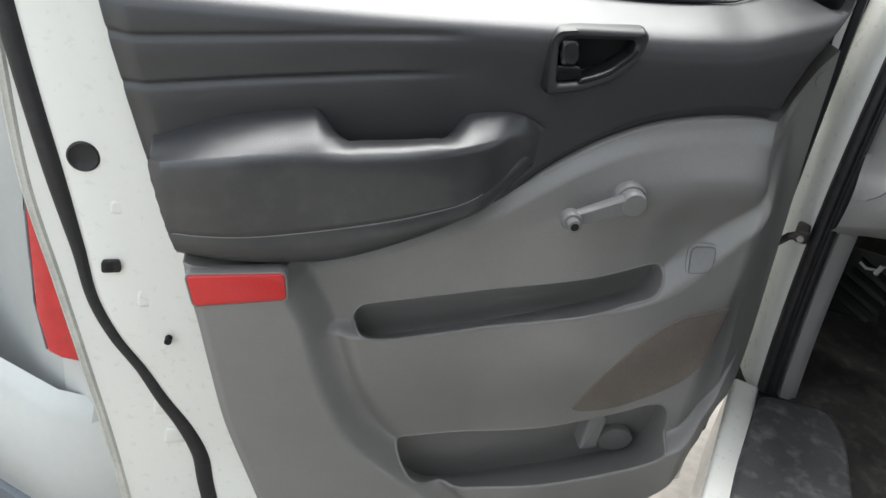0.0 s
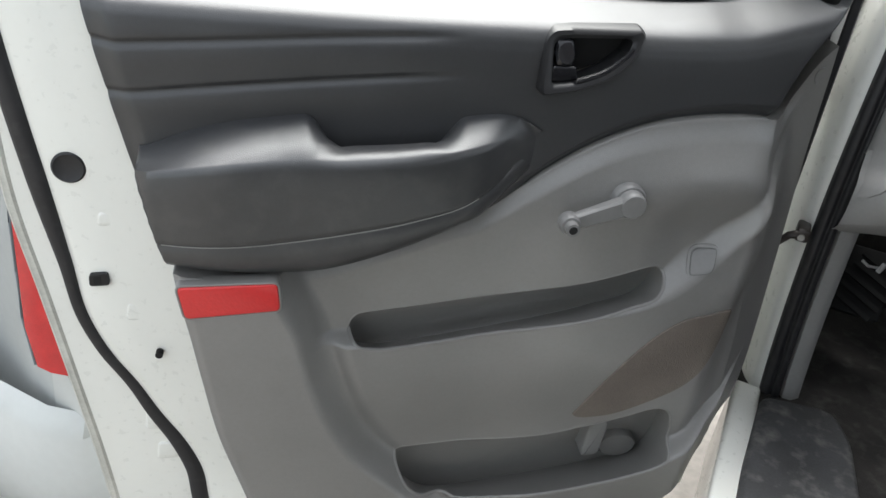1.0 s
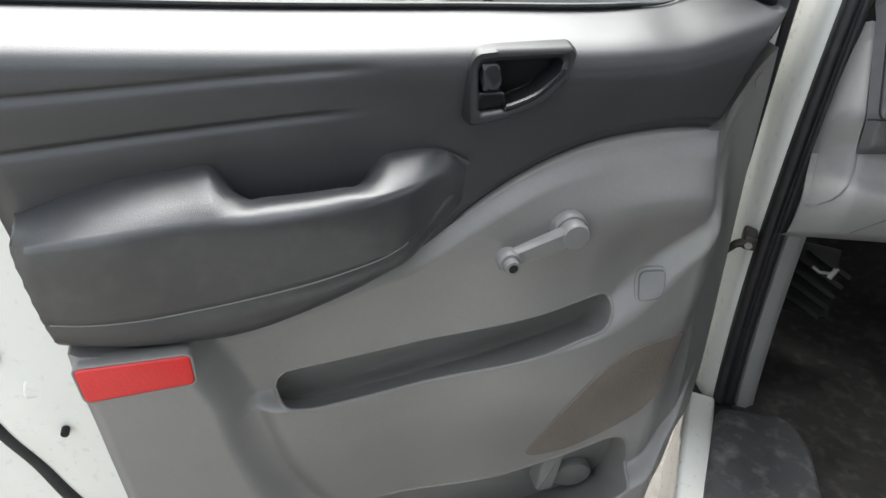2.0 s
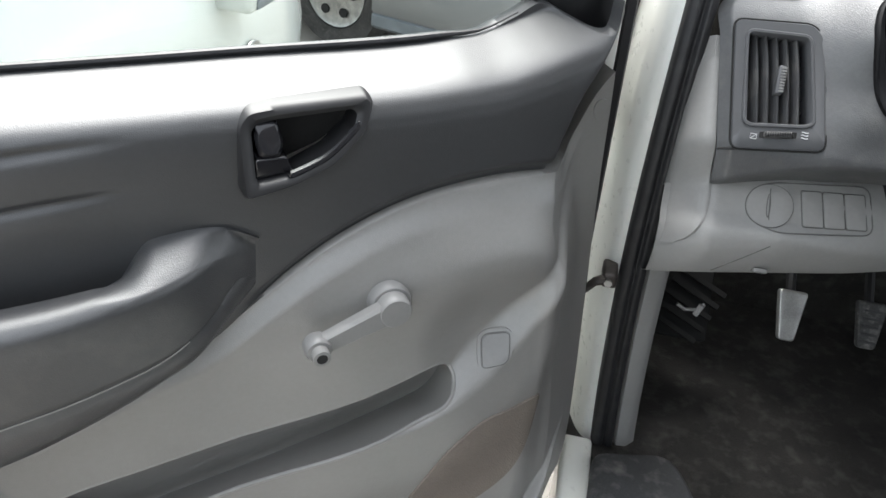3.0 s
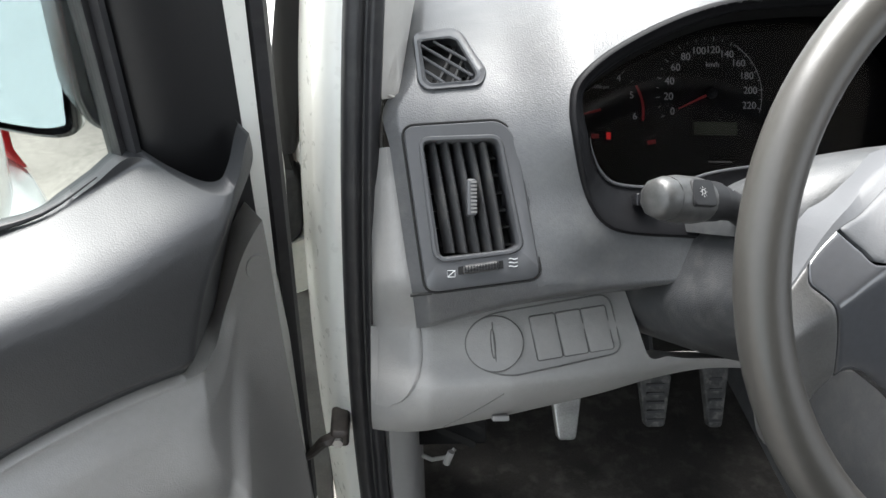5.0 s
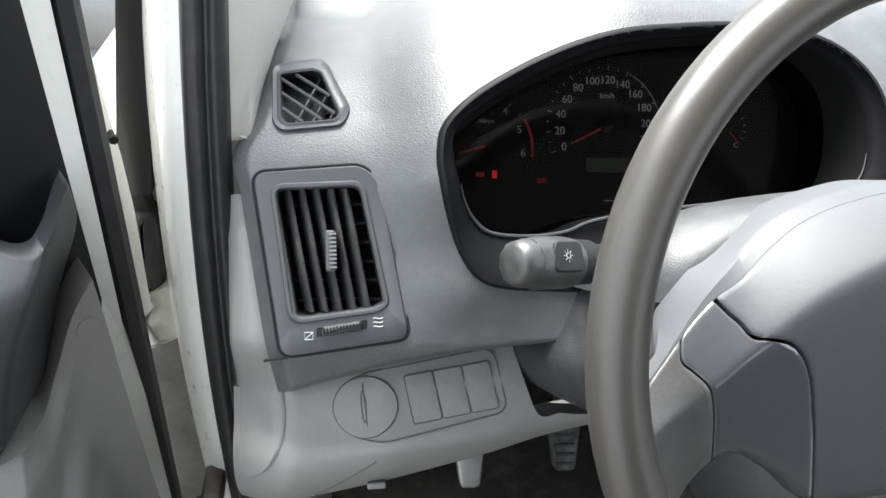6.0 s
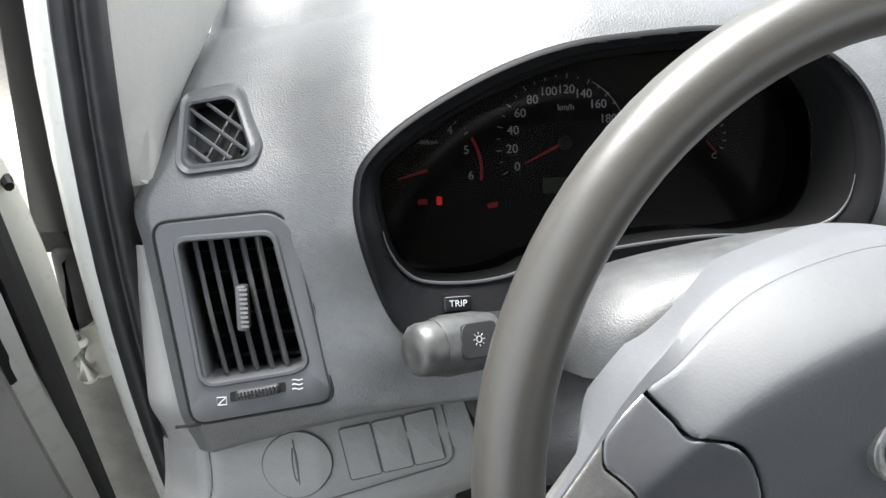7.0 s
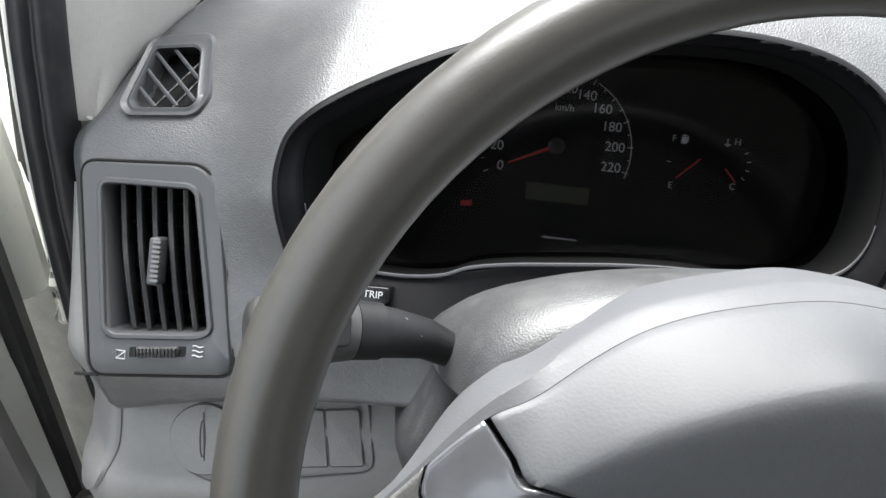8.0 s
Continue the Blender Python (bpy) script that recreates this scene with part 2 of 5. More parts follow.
def mesh_of(name, bm, material, sharp=42):
    me = bpy.data.meshes.new(name)
    bm.to_mesh(me)
    bm.free()
    me.polygons.foreach_set("use_smooth", [True] * len(me.polygons))
    me.set_sharp_from_angle(angle=radians(sharp))
    me.materials.append(material)
    return me


def part(name, bm, material, parent, label="", m=None, sharp=42):
    """One mesh under a thing or a part, in the thing's own axes."""
    ob = new(name, mesh_of(name, bm, material, sharp))
    ob.parent = parent
    if m is not None:
        ob.matrix_basis = m
    return tagged(ob, label)


def thing(name, label, category, m=None, group="", kind=""):
    ob = new(name)
    if m is not None:
        ob.matrix_world = m
    return tagged(ob, label, category, group, kind)


def solid(name, bm, material, label, category, kind="", m=None, sharp=42):
    ob = new(name, mesh_of(name, bm, material, sharp))
    if m is not None:
        ob.matrix_world = m
    return tagged(ob, label, category, "", kind)


def drape(outline, height, lift, edge=0.004, rings=10):
    """A pad of that outline lying on the surface height(u, v), raised by lift."""
    o = np.asarray(outline, float)
    c = o.mean(axis=0)
    out = []
    for k in range(rings + 1):
        q = c + (o - c) * (1 - 0.97 * k / rings)
        out.append([(x, y, w + lift) for (x, y), w in zip(q, height(q[:, 0], q[:, 1]))])
    rim = offset(o, edge * 0.6)
    out.insert(0, [(x, y, w - 0.004) for (x, y), w in zip(rim, height(rim[:, 0], rim[:, 1]))])
    return bm_rings(out, cap=(False, True))


def words(name, text, size, material, parent, m, label=""):
    c = bpy.data.curves.new(name, "FONT")
    c.body, c.size, c.align_x, c.align_y, c.extrude = text, size, "CENTER", "CENTER", 0.0002
    tmp = bpy.data.objects.new(name, c)
    scene.collection.objects.link(tmp)
    bpy.context.view_layer.update()
    me = bpy.data.meshes.new_from_object(tmp.evaluated_get(bpy.context.evaluated_depsgraph_get()))
    bpy.data.objects.remove(tmp)
    me.materials.clear()
    me.materials.append(material)
    ob = new(name, me)
    ob.parent, ob.matrix_basis = parent, m
    return tagged(ob, label)


# ---- axes of the open door (u along it to the hinges, v up, w out of its trim) and of the dashboard (x, s up its slope, n to the driver) ----
def axes(origin, a, b):
    a, b = Vector(a).normalized(), Vector(b).normalized()
    c = a.cross(b)
    return Matrix(((a.x, b.x, c.x, origin[0]), (a.y, b.y, c.y, origin[1]), (a.z, b.z, c.z, origin[2]), (0, 0, 0, 1)))


DOOR = axes((0.2334, 1.1643, 1.1631), (0.85, 0.527, 0), (0, 0, 1))
SLOPE = radians(32)
DASHM = axes((0, 1.2546, 1.2578), (1, 0, 0), (0, math.sin(SLOPE), math.cos(SLOPE)))


# ---- the open driver's door ----
door = thing("van_door", "open cream-white van door with dark and grey plastic trim", "vehicle door", DOOR)

edge_rear = curve((-0.80, -0.640), (-0.62, -0.653), (-0.525, -0.684), (-0.338, -0.725), (-0.279, -0.739), (-0.124, -0.788), (0.057, -0.834), (0.13, -0.852))
seam = curve((-0.86, -0.232), (-0.74, -0.234), (-0.615, -0.238), (-0.576, -0.233), (-0.481, -0.198), (-0.414, -0.168), (-0.361, -0.145), (-0.31, -0.105), (-0.246, -0.057),
             (-0.179, -0.023), (-0.108, -0.005), (-0.048, 0.001), (0.0, 0.0), (0.06, -0.004), (0.15, -0.01))
belt = curve((-0.88, 0.090), (-0.50, 0.100), (-0.32, 0.108), (-0.12, 0.118), (-0.075, 0.123), (-0.044, 0.137), (-0.013, 0.152), (0.008, 0.1435), (0.026, 0.1385), (0.045, 0.144), (0.061, 0.155), (0.080, 0.160), (0.1, 0.160))
fold_dark = curve((-0.03, -0.022), (0.0, -0.0185), (0.047, -0.008), (0.083, 0.004), (0.110, 0.018), (0.140, 0.035), (0.165, 0.052))
edge_dark = curve((-0.03, 0.016), (0.0, 0.024), (0.055, 0.044), (0.085, 0.058), (0.107, 0.067), (0.130, 0.070), (0.16, 0.069))
roll_top = curve((-0.88, 0.090), (-0.50, 0.100), (-0.32, 0.108), (-0.12, 0.118), (-0.075, 0.124), (-0.04, 0.135), (-0.01, 0.146), (0.03, 0.156), (0.1, 0.166))
seam_grey = curve((-0.86, -0.232), (-0.74, -0.234), (-0.615, -0.238), (-0.576, -0.233), (-0.481, -0.198), (-0.414, -0.168), (-0.361, -0.145), (-0.31, -0.105), (-0.246, -0.057),
                  (-0.179, -0.023), (-0.108, -0.005), (-0.048, 0.001), (0.0, 0.0), (0.018, 0.004), (0.032, 0.024), (0.050, 0.062), (0.078, 0.098), (0.095, 0.116), (0.15, 0.120))
pleat_hi = curve((-0.80, 0.022), (-0.755, 0.027), (-0.497, 0.058), (-0.30, 0.075))
pleat_lo = curve((-0.85, -0.042), (-0.802, -0.035), (-0.644, -0.010), (-0.431, 0.019), (-0.30, 0.03))


roll = curve((0.0, -0.080), (0.008, -0.054), (0.016, -0.030), (0.025, -0.0125), (0.035, -0.0040), (0.047, -0.0010), (0.065, 0.0), (0.09, 0.0))


def w_upper(u, v):
    w = roll(roll_top(u) - v) * (1 - 0.60 * smooth(u, -0.02, 0.05))
    w = w - 1.45 * np.clip(u - fold_dark(v), 0, 1) - 0.35 * np.clip(u - fold_dark(v) + 0.006, 0, 0.006) ** 2 / 0.006
    near = 1 - smooth(u, -0.50, -0.40)
    for line in (pleat_hi, pleat_lo):
        w = w - near * 0.0040 * np.exp(-(((v - line(u)) / 0.0042) ** 2)) + near * 0.0015 * np.exp(-(((v - line(u) + 0.018) / 0.014) ** 2))
    w = w + 0.012 * np.exp(-(((v - seam(u)) / 0.03) ** 2)) * smooth(-u, 0.3, 0.5) - 0.012 * smooth(0.018 - (v - seam(u)), 0, 0.018) * smooth(u, -0.36, -0.28)
    w = np.where(w < -0.074, -0.074 - 0.014 * np.tanh((-0.074 - w) / 0.014), w)
    return w - 0.012 * smooth(0.03 - (u - edge_rear(v)), 0, 0.03)


def field(left, right, low, high, height, nu, nv, tuck=0.02):
    """A trim sheet between four curves, with its rim turned back by tuck."""
    a, b = np.meshgrid(np.linspace(0, 1, nu), np.linspace(0, 1, nv))
    u, v = a - 0.7, b - 0.5
    for _ in range(25):
        u = 0.5 * u + 0.5 * (left(v) + a * (right(v) - left(v)))
        v = low(u) + b * (high(u) - low(u))
    w = height(u, v)
    p = np.stack([u, v, w], -1)
    rim = lambda q, du, dv: q + np.array([du, dv, -tuck])
    p = np.concatenate([rim(p[:1], 0, -0.001), p, rim(p[-1:], 0, 0.001)], 0)
    return np.concatenate([rim(p[:, :1], -0.001, 0), p, rim(p[:, -1:], 0.001, 0)], 1)


# mouth of the handle's cup
BIN = rounded([(-0.319, 0.067), (-0.314, 0.073), (-0.296, 0.076), (-0.228, 0.081), (-0.224, 0.077), (-0.229, 0.063), (-0.254, 0.043), (-0.287, 0.029), (-0.318, 0.024)], 0.006)
skin = bm_grid(field(edge_rear, edge_dark, seam, belt, w_upper, 320, 170))
mid = np.array([f.calc_center_median()[:2] for f in skin.faces])
hole = depth_in(BIN, mid[:, 0], mid[:, 1]) > -0.004
bmesh.ops.delete(skin, geom=[f for f, k in zip(list(skin.faces), hole) if k], context="FACES")
part("upper_trim", skin, DARK, door, "dark grey grained plastic upper door trim with two pleats", sharp=75)

# armrest pad with its grip slot
arm_back = curve((-0.80, -0.104), (-0.772, -0.094), (-0.724, -0.072), (-0.628, -0.047), (-0.580, -0.041), (-0.562, -0.044), (-0.545, -0.058), (-0.525, -0.060), (-0.46, -0.052), (-0.436, -0.042),
                 (-0.420, -0.033), (-0.39, -0.025), (-0.345, -0.024), (-0.30, -0.045))
arm_front = curve((-0.80, -0.112), (-0.772, -0.106), (-0.74, -0.098), (-0.65, -0.083), (-0.55, -0.074), (-0.48, -0.066), (-0.40, -0.052), (-0.36, -0.046), (-0.33, -0.055), (-0.30, -0.07))
arm_low = curve((-0.80, -0.226), (-0.74, -0.228), (-0.615, -0.230), (-0.576, -0.226), (-0.481, -0.194), (-0.414, -0.164), (-0.37, -0.142), (-0.34, -0.11), (-0.31, -0.075))
arm_out = curve((-0.80, 0.020), (-0.778, 0.042), (-0.765, 0.054), (-0.74, 0.062), (-0.60, 0.066), (-0.47, 0.062), (-0.42, 0.054), (-0.38, 0.040), (-0.35, 0.020), (-0.325, 0.004), (-0.31, -0.004))
thread = curve((-0.80, -0.193), (-0.74, -0.189), (-0.633, -0.180), (-0.524, -0.157), (-0.45, -0.138), (-0.393, -0.119), (-0.36, -0.098), (-0.33, -0.07), (-0.30, -0.07))
slot = lambda u: float(smooth(u, -0.595, -0.535) * (1 - smooth(u, -0.462, -0.408)))
rows = []
for u in np.linspace(-0.776, -0.315, 170):
    b, fr, lo, o, s, th = float(arm_back(u)), float(arm_front(u)), float(arm_low(u)), float(arm_out(u)), slot(u), float(thread(u))
    th = min(max(th, lo + 0.008), fr - 0.012)
    flat = [(b, -0.012), (b + 0.001, 0.004), (b - 0.20 * (b - fr), 0.32 * o), (b - 0.46 * (b - fr), 0.66 * o), (fr + 0.22 * (b - fr), 0.91 * o)]
    cupped = [(fr - 0.030, -0.012), (fr - 0.024, 0.016), (fr + 0.004, 0.025), (fr + 0.012, 0.033), (fr + 0.009, 0.048)]
    line = [(f0 + (c0 - f0) * s, f1 + (c1 - f1) * s) for (f0, f1), (c0, c1) in zip(flat, cupped)]
    line += [(fr + 0.0035, 0.975 * o), (fr - 0.005, 1.0 * o), (fr - 0.020, 1.015 * o)]
    line += [(fr - 0.022 + (th + 0.003 - fr + 0.022) * k, o * (1.02 - 0.05 * k)) for k in (0.3, 0.6, 0.9, 1.0)]
    line += [(th, o * 0.97 - 0.0022), (th - 0.003, o * 0.965)]
    line += [(th + (lo - th) * 0.6, o * 0.90), (lo + 0.008, o * 0.80), (lo + 0.002, o * 0.62), (lo - 0.003, o * 0.30), (lo - 0.002, -0.012)]
    rows.append([(max(u, -0.779 + 0.31 * (-0.107 - v)), v, w) for v, w in line])
pts = np.array(rows)
first = pts[:1] * 1.0
first[..., 0] -= 0.004
first[..., 2] = -0.012
pts = np.concatenate([first, pts], 0)
armrest = part("armrest", bm_grid(pts[:, ::-1]), VINYL, door, "padded dark vinyl armrest with scuffed top and grip slot", sharp=80)
part("stitching", bm_tube([(u, float(thread(u)), float(arm_out(u)) * 0.97 - 0.0012) for u in np.linspace(-0.748, -0.385, 60)], 0.0008, 6), STITCH, armrest, "pale stitched seam")

# grey lower trim with two map pockets
edge_front = curve((-0.732, 0.010), (-0.617, 0.044), (-0.579, 0.070), (-0.522, 0.092), (-0.464, 0.100), (-0.317, 0.097), (-0.19, 0.089), (-0.09, 0.081), (0.0, 0.075), (0.05, 0.072), (0.125, 0.066))
low_edge = curve((-0.86, -0.70), (-0.45, -0.675), (-0.29, -0.655), (-0.158, -0.632), (-0.045, -0.604), (0.005, -0.556), (0.053, -0.510), (0.12, -0.465))
crease = curve((-0.70, 0.020), (-0.56, 0.034), (-0.47, 0.045), (-0.35, 0.040), (-0.233, 0.022), (-0.162, 0.010), (-0.095, -0.004), (-0.056, -0.018), (-0.02, -0.012), (0.0, -0.006), (0.03, -0.008), (0.066, -0.004), (0.127, 0.014))
edge_low = curve((-0.80, -0.585), (-0.70, -0.607), (-0.62, -0.634), (-0.568, -0.652), (-0.479, -0.682), (-0.387, -0.703), (-0.302, -0.721), (-0.246, -0.735), (-0.20, -0.748), (0.0, -0.80), (0.13, -0.84))
side = curve((-0.72, -0.30), (-0.62, -0.37), (-0.565, -0.437), (-0.522, -0.483), (-0.452, -0.527), (-0.376, -0.557), (-0.306, -0.579), (-0.257, -0.605), (-0.22, -0.62))
POCKET1 = loop([(-0.522, -0.330), (-0.515, -0.313), (-0.497, -0.305), (-0.42, -0.289), (-0.32, -0.266), (-0.202, -0.230), (-0.145, -0.209), (-0.122, -0.207), (-0.113, -0.220), (-0.122, -0.241), (-0.15, -0.257), (-0.237, -0.287), (-0.35, -0.319), (-0.46, -0.345), (-0.495, -0.348), (-0.514, -0.343)], 5)
POCKET2 = loop([(-0.437, -0.548), (-0.430, -0.535), (-0.41, -0.531), (-0.277, -0.508), (-0.129, -0.464), (-0.075, -0.443), (-0.050, -0.443), (-0.036, -0.460), (-0.031, -0.495), (-0.050, -0.527), (-0.132, -0.559), (-0.26, -0.591), (-0.345, -0.608), (-0.385, -0.606), (-0.415, -0.588), (-0.432, -0.565)], 5)
lip1 = curve((-0.62, -0.352), (-0.52, -0.350), (-0.35, -0.318), (-0.237, -0.286), (-0.123, -0.249), (-0.06, -0.195), (-0.02, -0.145), (0.02, -0.08), (0.10, 0.0))
lip2 = curve((-0.60, -0.625), (-0.42, -0.615), (-0.26, -0.590), (-0.132, -0.559), (-0.03, -0.515), (0.04, -0.45), (0.08, -0.38))


def w_lower(u, v):
    w = 0.055 * smooth(side(v) - u, -0.028, 0.022) - 0.006 * smooth(0.012 - (u - edge_low(v)), 0, 0.012)
    shelf = smooth(u, -0.15, -0.09)
    under1 = smooth(lip1(u) + 0.014 * (1 - shelf) - v, -0.004 - 0.040 * shelf, 0.012 - 0.006 * shelf) * (1 - smooth(side(v) - u, -0.05, 0.01))
    w = w + under1 * (0.028 - 0.020 * smooth(lip1(u) - v, 0.05, 0.22)) * (1 - smooth(u, -0.02, 0.06))
    under2 = smooth(lip2(u) + 0.016 - v, -0.004, 0.012) * (1 - smooth(side(v) - u, -0.05, 0.01))
    w = w + under2 * 0.034 * (1 - smooth(u, -0.02, 0.09))
    fade = np.clip(u - crease(v), 0, 1)
    w = w - (0.76 + 0.50 * smooth(v, -0.06, 0.01)) * fade - 0.12 * np.clip(u - crease(v) + 0.05, 0, 0.05) ** 2 / 0.05
    hollow = smooth(u, -0.16, -0.09) * (1 - smooth(u, -0.03, 0.02)) * np.exp(-(((v + 0.165) / 0.06) ** 2))
    w = w - 0.012 * hollow
    w = w + 0.012 * smooth(seam_grey(u) - v, 0.0, 0.030) + 0.018 * smooth(seam_grey(u) - v, -0.01, 0.10) * smooth(u, -0.36, -0.20) * (1 - smooth(u, -0.02, 0.03)) - 0.004
    drop_in = seam_grey(u) - v
    w = w + 0.015 * smooth(u, -0.24, -0.10) * (1 - smooth(u, -0.03, 0.02)) * smooth(drop_in, 0.004, 0.075) * (1 - smooth(drop_in, 0.08, 0.16))
    w = np.where(w < -0.034, -0.034 - 0.018 * np.tanh((-0.034 - w) / 0.018), w)
    return w


sheet = bm_grid(field(edge_low, edge_front, low_edge, lambda u: seam_grey(u) - 0.0015, w_lower, 400, 330, 0.045))
mid = np.array([f.calc_center_median()[:2] for f in sheet.faces])
open_at = np.maximum(depth_in(POCKET1, mid[:, 0], mid[:, 1]), depth_in(POCKET2, mid[:, 0], mid[:, 1])) > 0.001
bmesh.ops.delete(sheet, geom=[f for f, k in zip(list(sheet.faces), open_at) if k], context="FACES")
lower = part("lower_trim", sheet, LIGHT, door, "warm grey plastic lower door trim with two map pockets", sharp=75)


def pocket(outline, foot, high, sag, back):
    """A map pocket: a soft rim round its mouth and a liner hanging down behind its lip."""
    w = w_lower(outline[:, 0], outline[:, 1])
    part("pocket_rim", bm_tube([Vector((x, y, z - 0.0022)) for (x, y), z in zip(outline, w)] + [Vector((*outline[0], w[0] - 0.0022))], 0.0028, 8), LIGHT, lower)
    k = np.clip((foot(outline[:, 0]) + high - outline[:, 1]) / high, 0, 1)
    deep = np.stack([outline[:, 0], outline[:, 1] - sag * k, back - 0.030 * k], -1)
    rim = np.stack([outline[:, 0], outline[:, 1], w - 0.003], -1)
    c = deep.mean(axis=0)
    rings = [rim, rim + 0.5 * (deep - rim) + np.array([0, 0, -0.004]), deep] + [deep + t * (c - deep) + np.array([0, 0, -0.003]) for t in (0.08, 0.4, 0.7, 0.97)]
    return part("map_pocket", bm_rings([[tuple(p) for p in r] for r in rings], cap=(False, True)), LIGHT, lower, "deep grey map pocket", sharp=60)


pocket(POCKET1, lip1, 0.055, 0.034, 0.004)
pocket(POCKET2, lip2, 0.085, 0.050, 0.002)
SPKO = loop([(-0.011, -0.258), (-0.045, -0.262), (-0.084, -0.274), (-0.124, -0.313), (-0.159, -0.373), (-0.186, -0.436), (-0.190, -0.452), (-0.165, -0.455), (-0.115, -0.443), (-0.039, -0.398), (-0.008, -0.345), (-0.002, -0.290)], 6)
part("speaker_grille", drape(SPKO, w_lower, 0.0025, 0.003, 14), SPK, door, "brownish cloth-textured speaker grille")
REDO = rounded([(-0.732, -0.243), (-0.616, -0.232), (-0.611, -0.270), (-0.722, -0.287)], 0.007)
part("reflector", bm_prism(REDO, 0.045, 0.0660, 0.003), RED, door, "red rectangular door reflector")
part("reflector_frame", bm_band(offset(REDO, 0.0028), offset(REDO, -0.0004), 0.045, 0.0640, 0.001), LIGHT, door)
# button-shaped cover under the crank
BTN = rounded([(-0.0700 + x * 0.0148 + y * 0.0030, -0.1890 + x * 0.0050 + y * 0.0158) for x, y in ((-1, -1), (1, -1), (1, 1), (-1, 1))], 0.0085)
cover = part("screw_cover", drape(offset(BTN, 0.002), w_lower, 0.0015, 0.0015, 6), LIGHT, door, "small rounded grey screw cover")
part("cover_cap", drape(offset(BTN, -0.002), w_lower, 0.0030, 0.001, 6), CRANK, cover)
part("cap_joint", bm_tube([(x, y, float(w_lower(x, y)) + 0.0022) for x, y in [*offset(BTN, -0.001), offset(BTN, -0.001)[0]]], 0.0004, 5), JOINT, cover)
# cup and clip at the front of the lower pocket
part("cup_holder", bm_rings([[(-0.084 + r * math.cos(a), -0.552 + 0.75 * r * math.sin(a), w) for a in (k * math.pi / 12 for k in range(24))] for r, w in ((0.030, -0.05), (0.031, -0.010), (0.028, -0.006), (0.010, -0.005))]), LIGHT, door, "round grey stop in the pocket")
part("pocket_divider", bm_prism(rounded([(-0.148, -0.560), (-0.146, -0.492), (-0.128, -0.478), (-0.115, -0.492), (-0.120, -0.555)], 0.008), -0.05, 0.012, 0.006), CRANK, door, "pale grey pocket divider tab")

# window crank
wp = float(w_lower(-0.194, -0.109))
crank = part("window_crank", bm_rings([[(-0.194 + r * math.cos(a), -0.108 + r * math.sin(a), wp + w) for a in (k * math.pi / 16 for k in range(32))] for r, w in ((0.0215, -0.004), (0.0215, 0.006), (0.0195, 0.009), (0.017, 0.0095), (0.017, 0.022), (0.015, 0.0245), (0.004, 0.025))]), CRANK, door, "grey plastic window crank")
arm = []
for k in range(9):
    t = k / 8
    c, wd = np.array([-0.194, -0.108]) + t * np.array([-0.076, -0.028]), 0.0135 - 0.004 * t + 0.003 * (t > 0.93)
    nrm = np.array([0.028, -0.076]) / 0.081
    h, base = wp + 0.023 + 0.004 * t, wp + 0.010 + 0.006 * t
    arm.append([(*(c + nrm * wd), base), (*(c + nrm * wd), h - 0.003), (*(c + nrm * wd * 0.75), h), (*(c - nrm * wd * 0.75), h), (*(c - nrm * wd), h - 0.003), (*(c - nrm * wd), base)])
part("arm", bm_rings(arm), CRANK, crank)
part("knob_socket", bm_rings([[(-0.270 + r * math.cos(a), -0.136 + r * math.sin(a), wp + w) for a in (k * math.pi / 12 for k in range(24))] for r, w in ((0.0135, 0.014), (0.0135, 0.026), (0.0115, 0.029), (0.0085, 0.0295), (0.0085, 0.040), (0.0055, 0.0405), (0.005, 0.026))]), CRANK, crank)
part("socket_hole", bm_rings([[(-0.270 + r * math.cos(a), -0.136 + r * math.sin(a), wp + w) for a in (k * math.pi / 10 for k in range(20))] for r, w in ((0.0054, 0.0401), (0.001, 0.0402))]), PIT, crank)

# inner door handle
BEZ = rounded([(-0.332, 0.073), (-0.322, 0.085), (-0.300, 0.088), (-0.214, 0.093), (-0.208, 0.086), (-0.215, 0.062), (-0.245, 0.035), (-0.285, 0.019), (-0.330, 0.010)], 0.010)
bez = lambda o, dw: [(x, y, dw + 0.006 - 0.36 * (y - 0.05)) for x, y in o]
handle = part("door_handle", bm_rings([bez(offset(BEZ, 0.002), -0.022), bez(BEZ, -0.004), bez(offset(BEZ, -0.003), 0.002), bez(BEZ + 0.62 * (BIN - BEZ), 0.0025), bez(BIN, -0.001), bez(offset(BIN, -0.001), -0.03)], closed=True), BLACK, door, "black plastic door handle bezel")
part("handle_cup", bm_prism(offset(BIN, 0.002), -0.034, -0.030), PIT, handle)
part("handle_lever", bm_rings([[(x, y, w - 0.36 * (y - 0.05)) for x, y in o] for o, w in ((rounded([(-0.316, 0.060), (-0.314, 0.074), (-0.296, 0.075), (-0.292, 0.058), (-0.296, 0.046), (-0.312, 0.046)], 0.005), -0.028), (rounded([(-0.317, 0.060), (-0.315, 0.074), (-0.296, 0.075), (-0.291, 0.058), (-0.296, 0.045), (-0.313, 0.045)], 0.005), 0.004), (rounded([(-0.314, 0.060), (-0.312, 0.070), (-0.298, 0.071), (-0.294, 0.058), (-0.298, 0.049), (-0.310, 0.049)], 0.005), 0.008))]), GLOSSBLACK, handle, "glossy black pull lever")
part("lever_base", bm_prism(rounded([(-0.318, 0.024), (-0.318, 0.044), (-0.290, 0.046), (-0.285, 0.031)], 0.003), -0.028, 0.008, 0.002), GLOSSBLACK, handle)
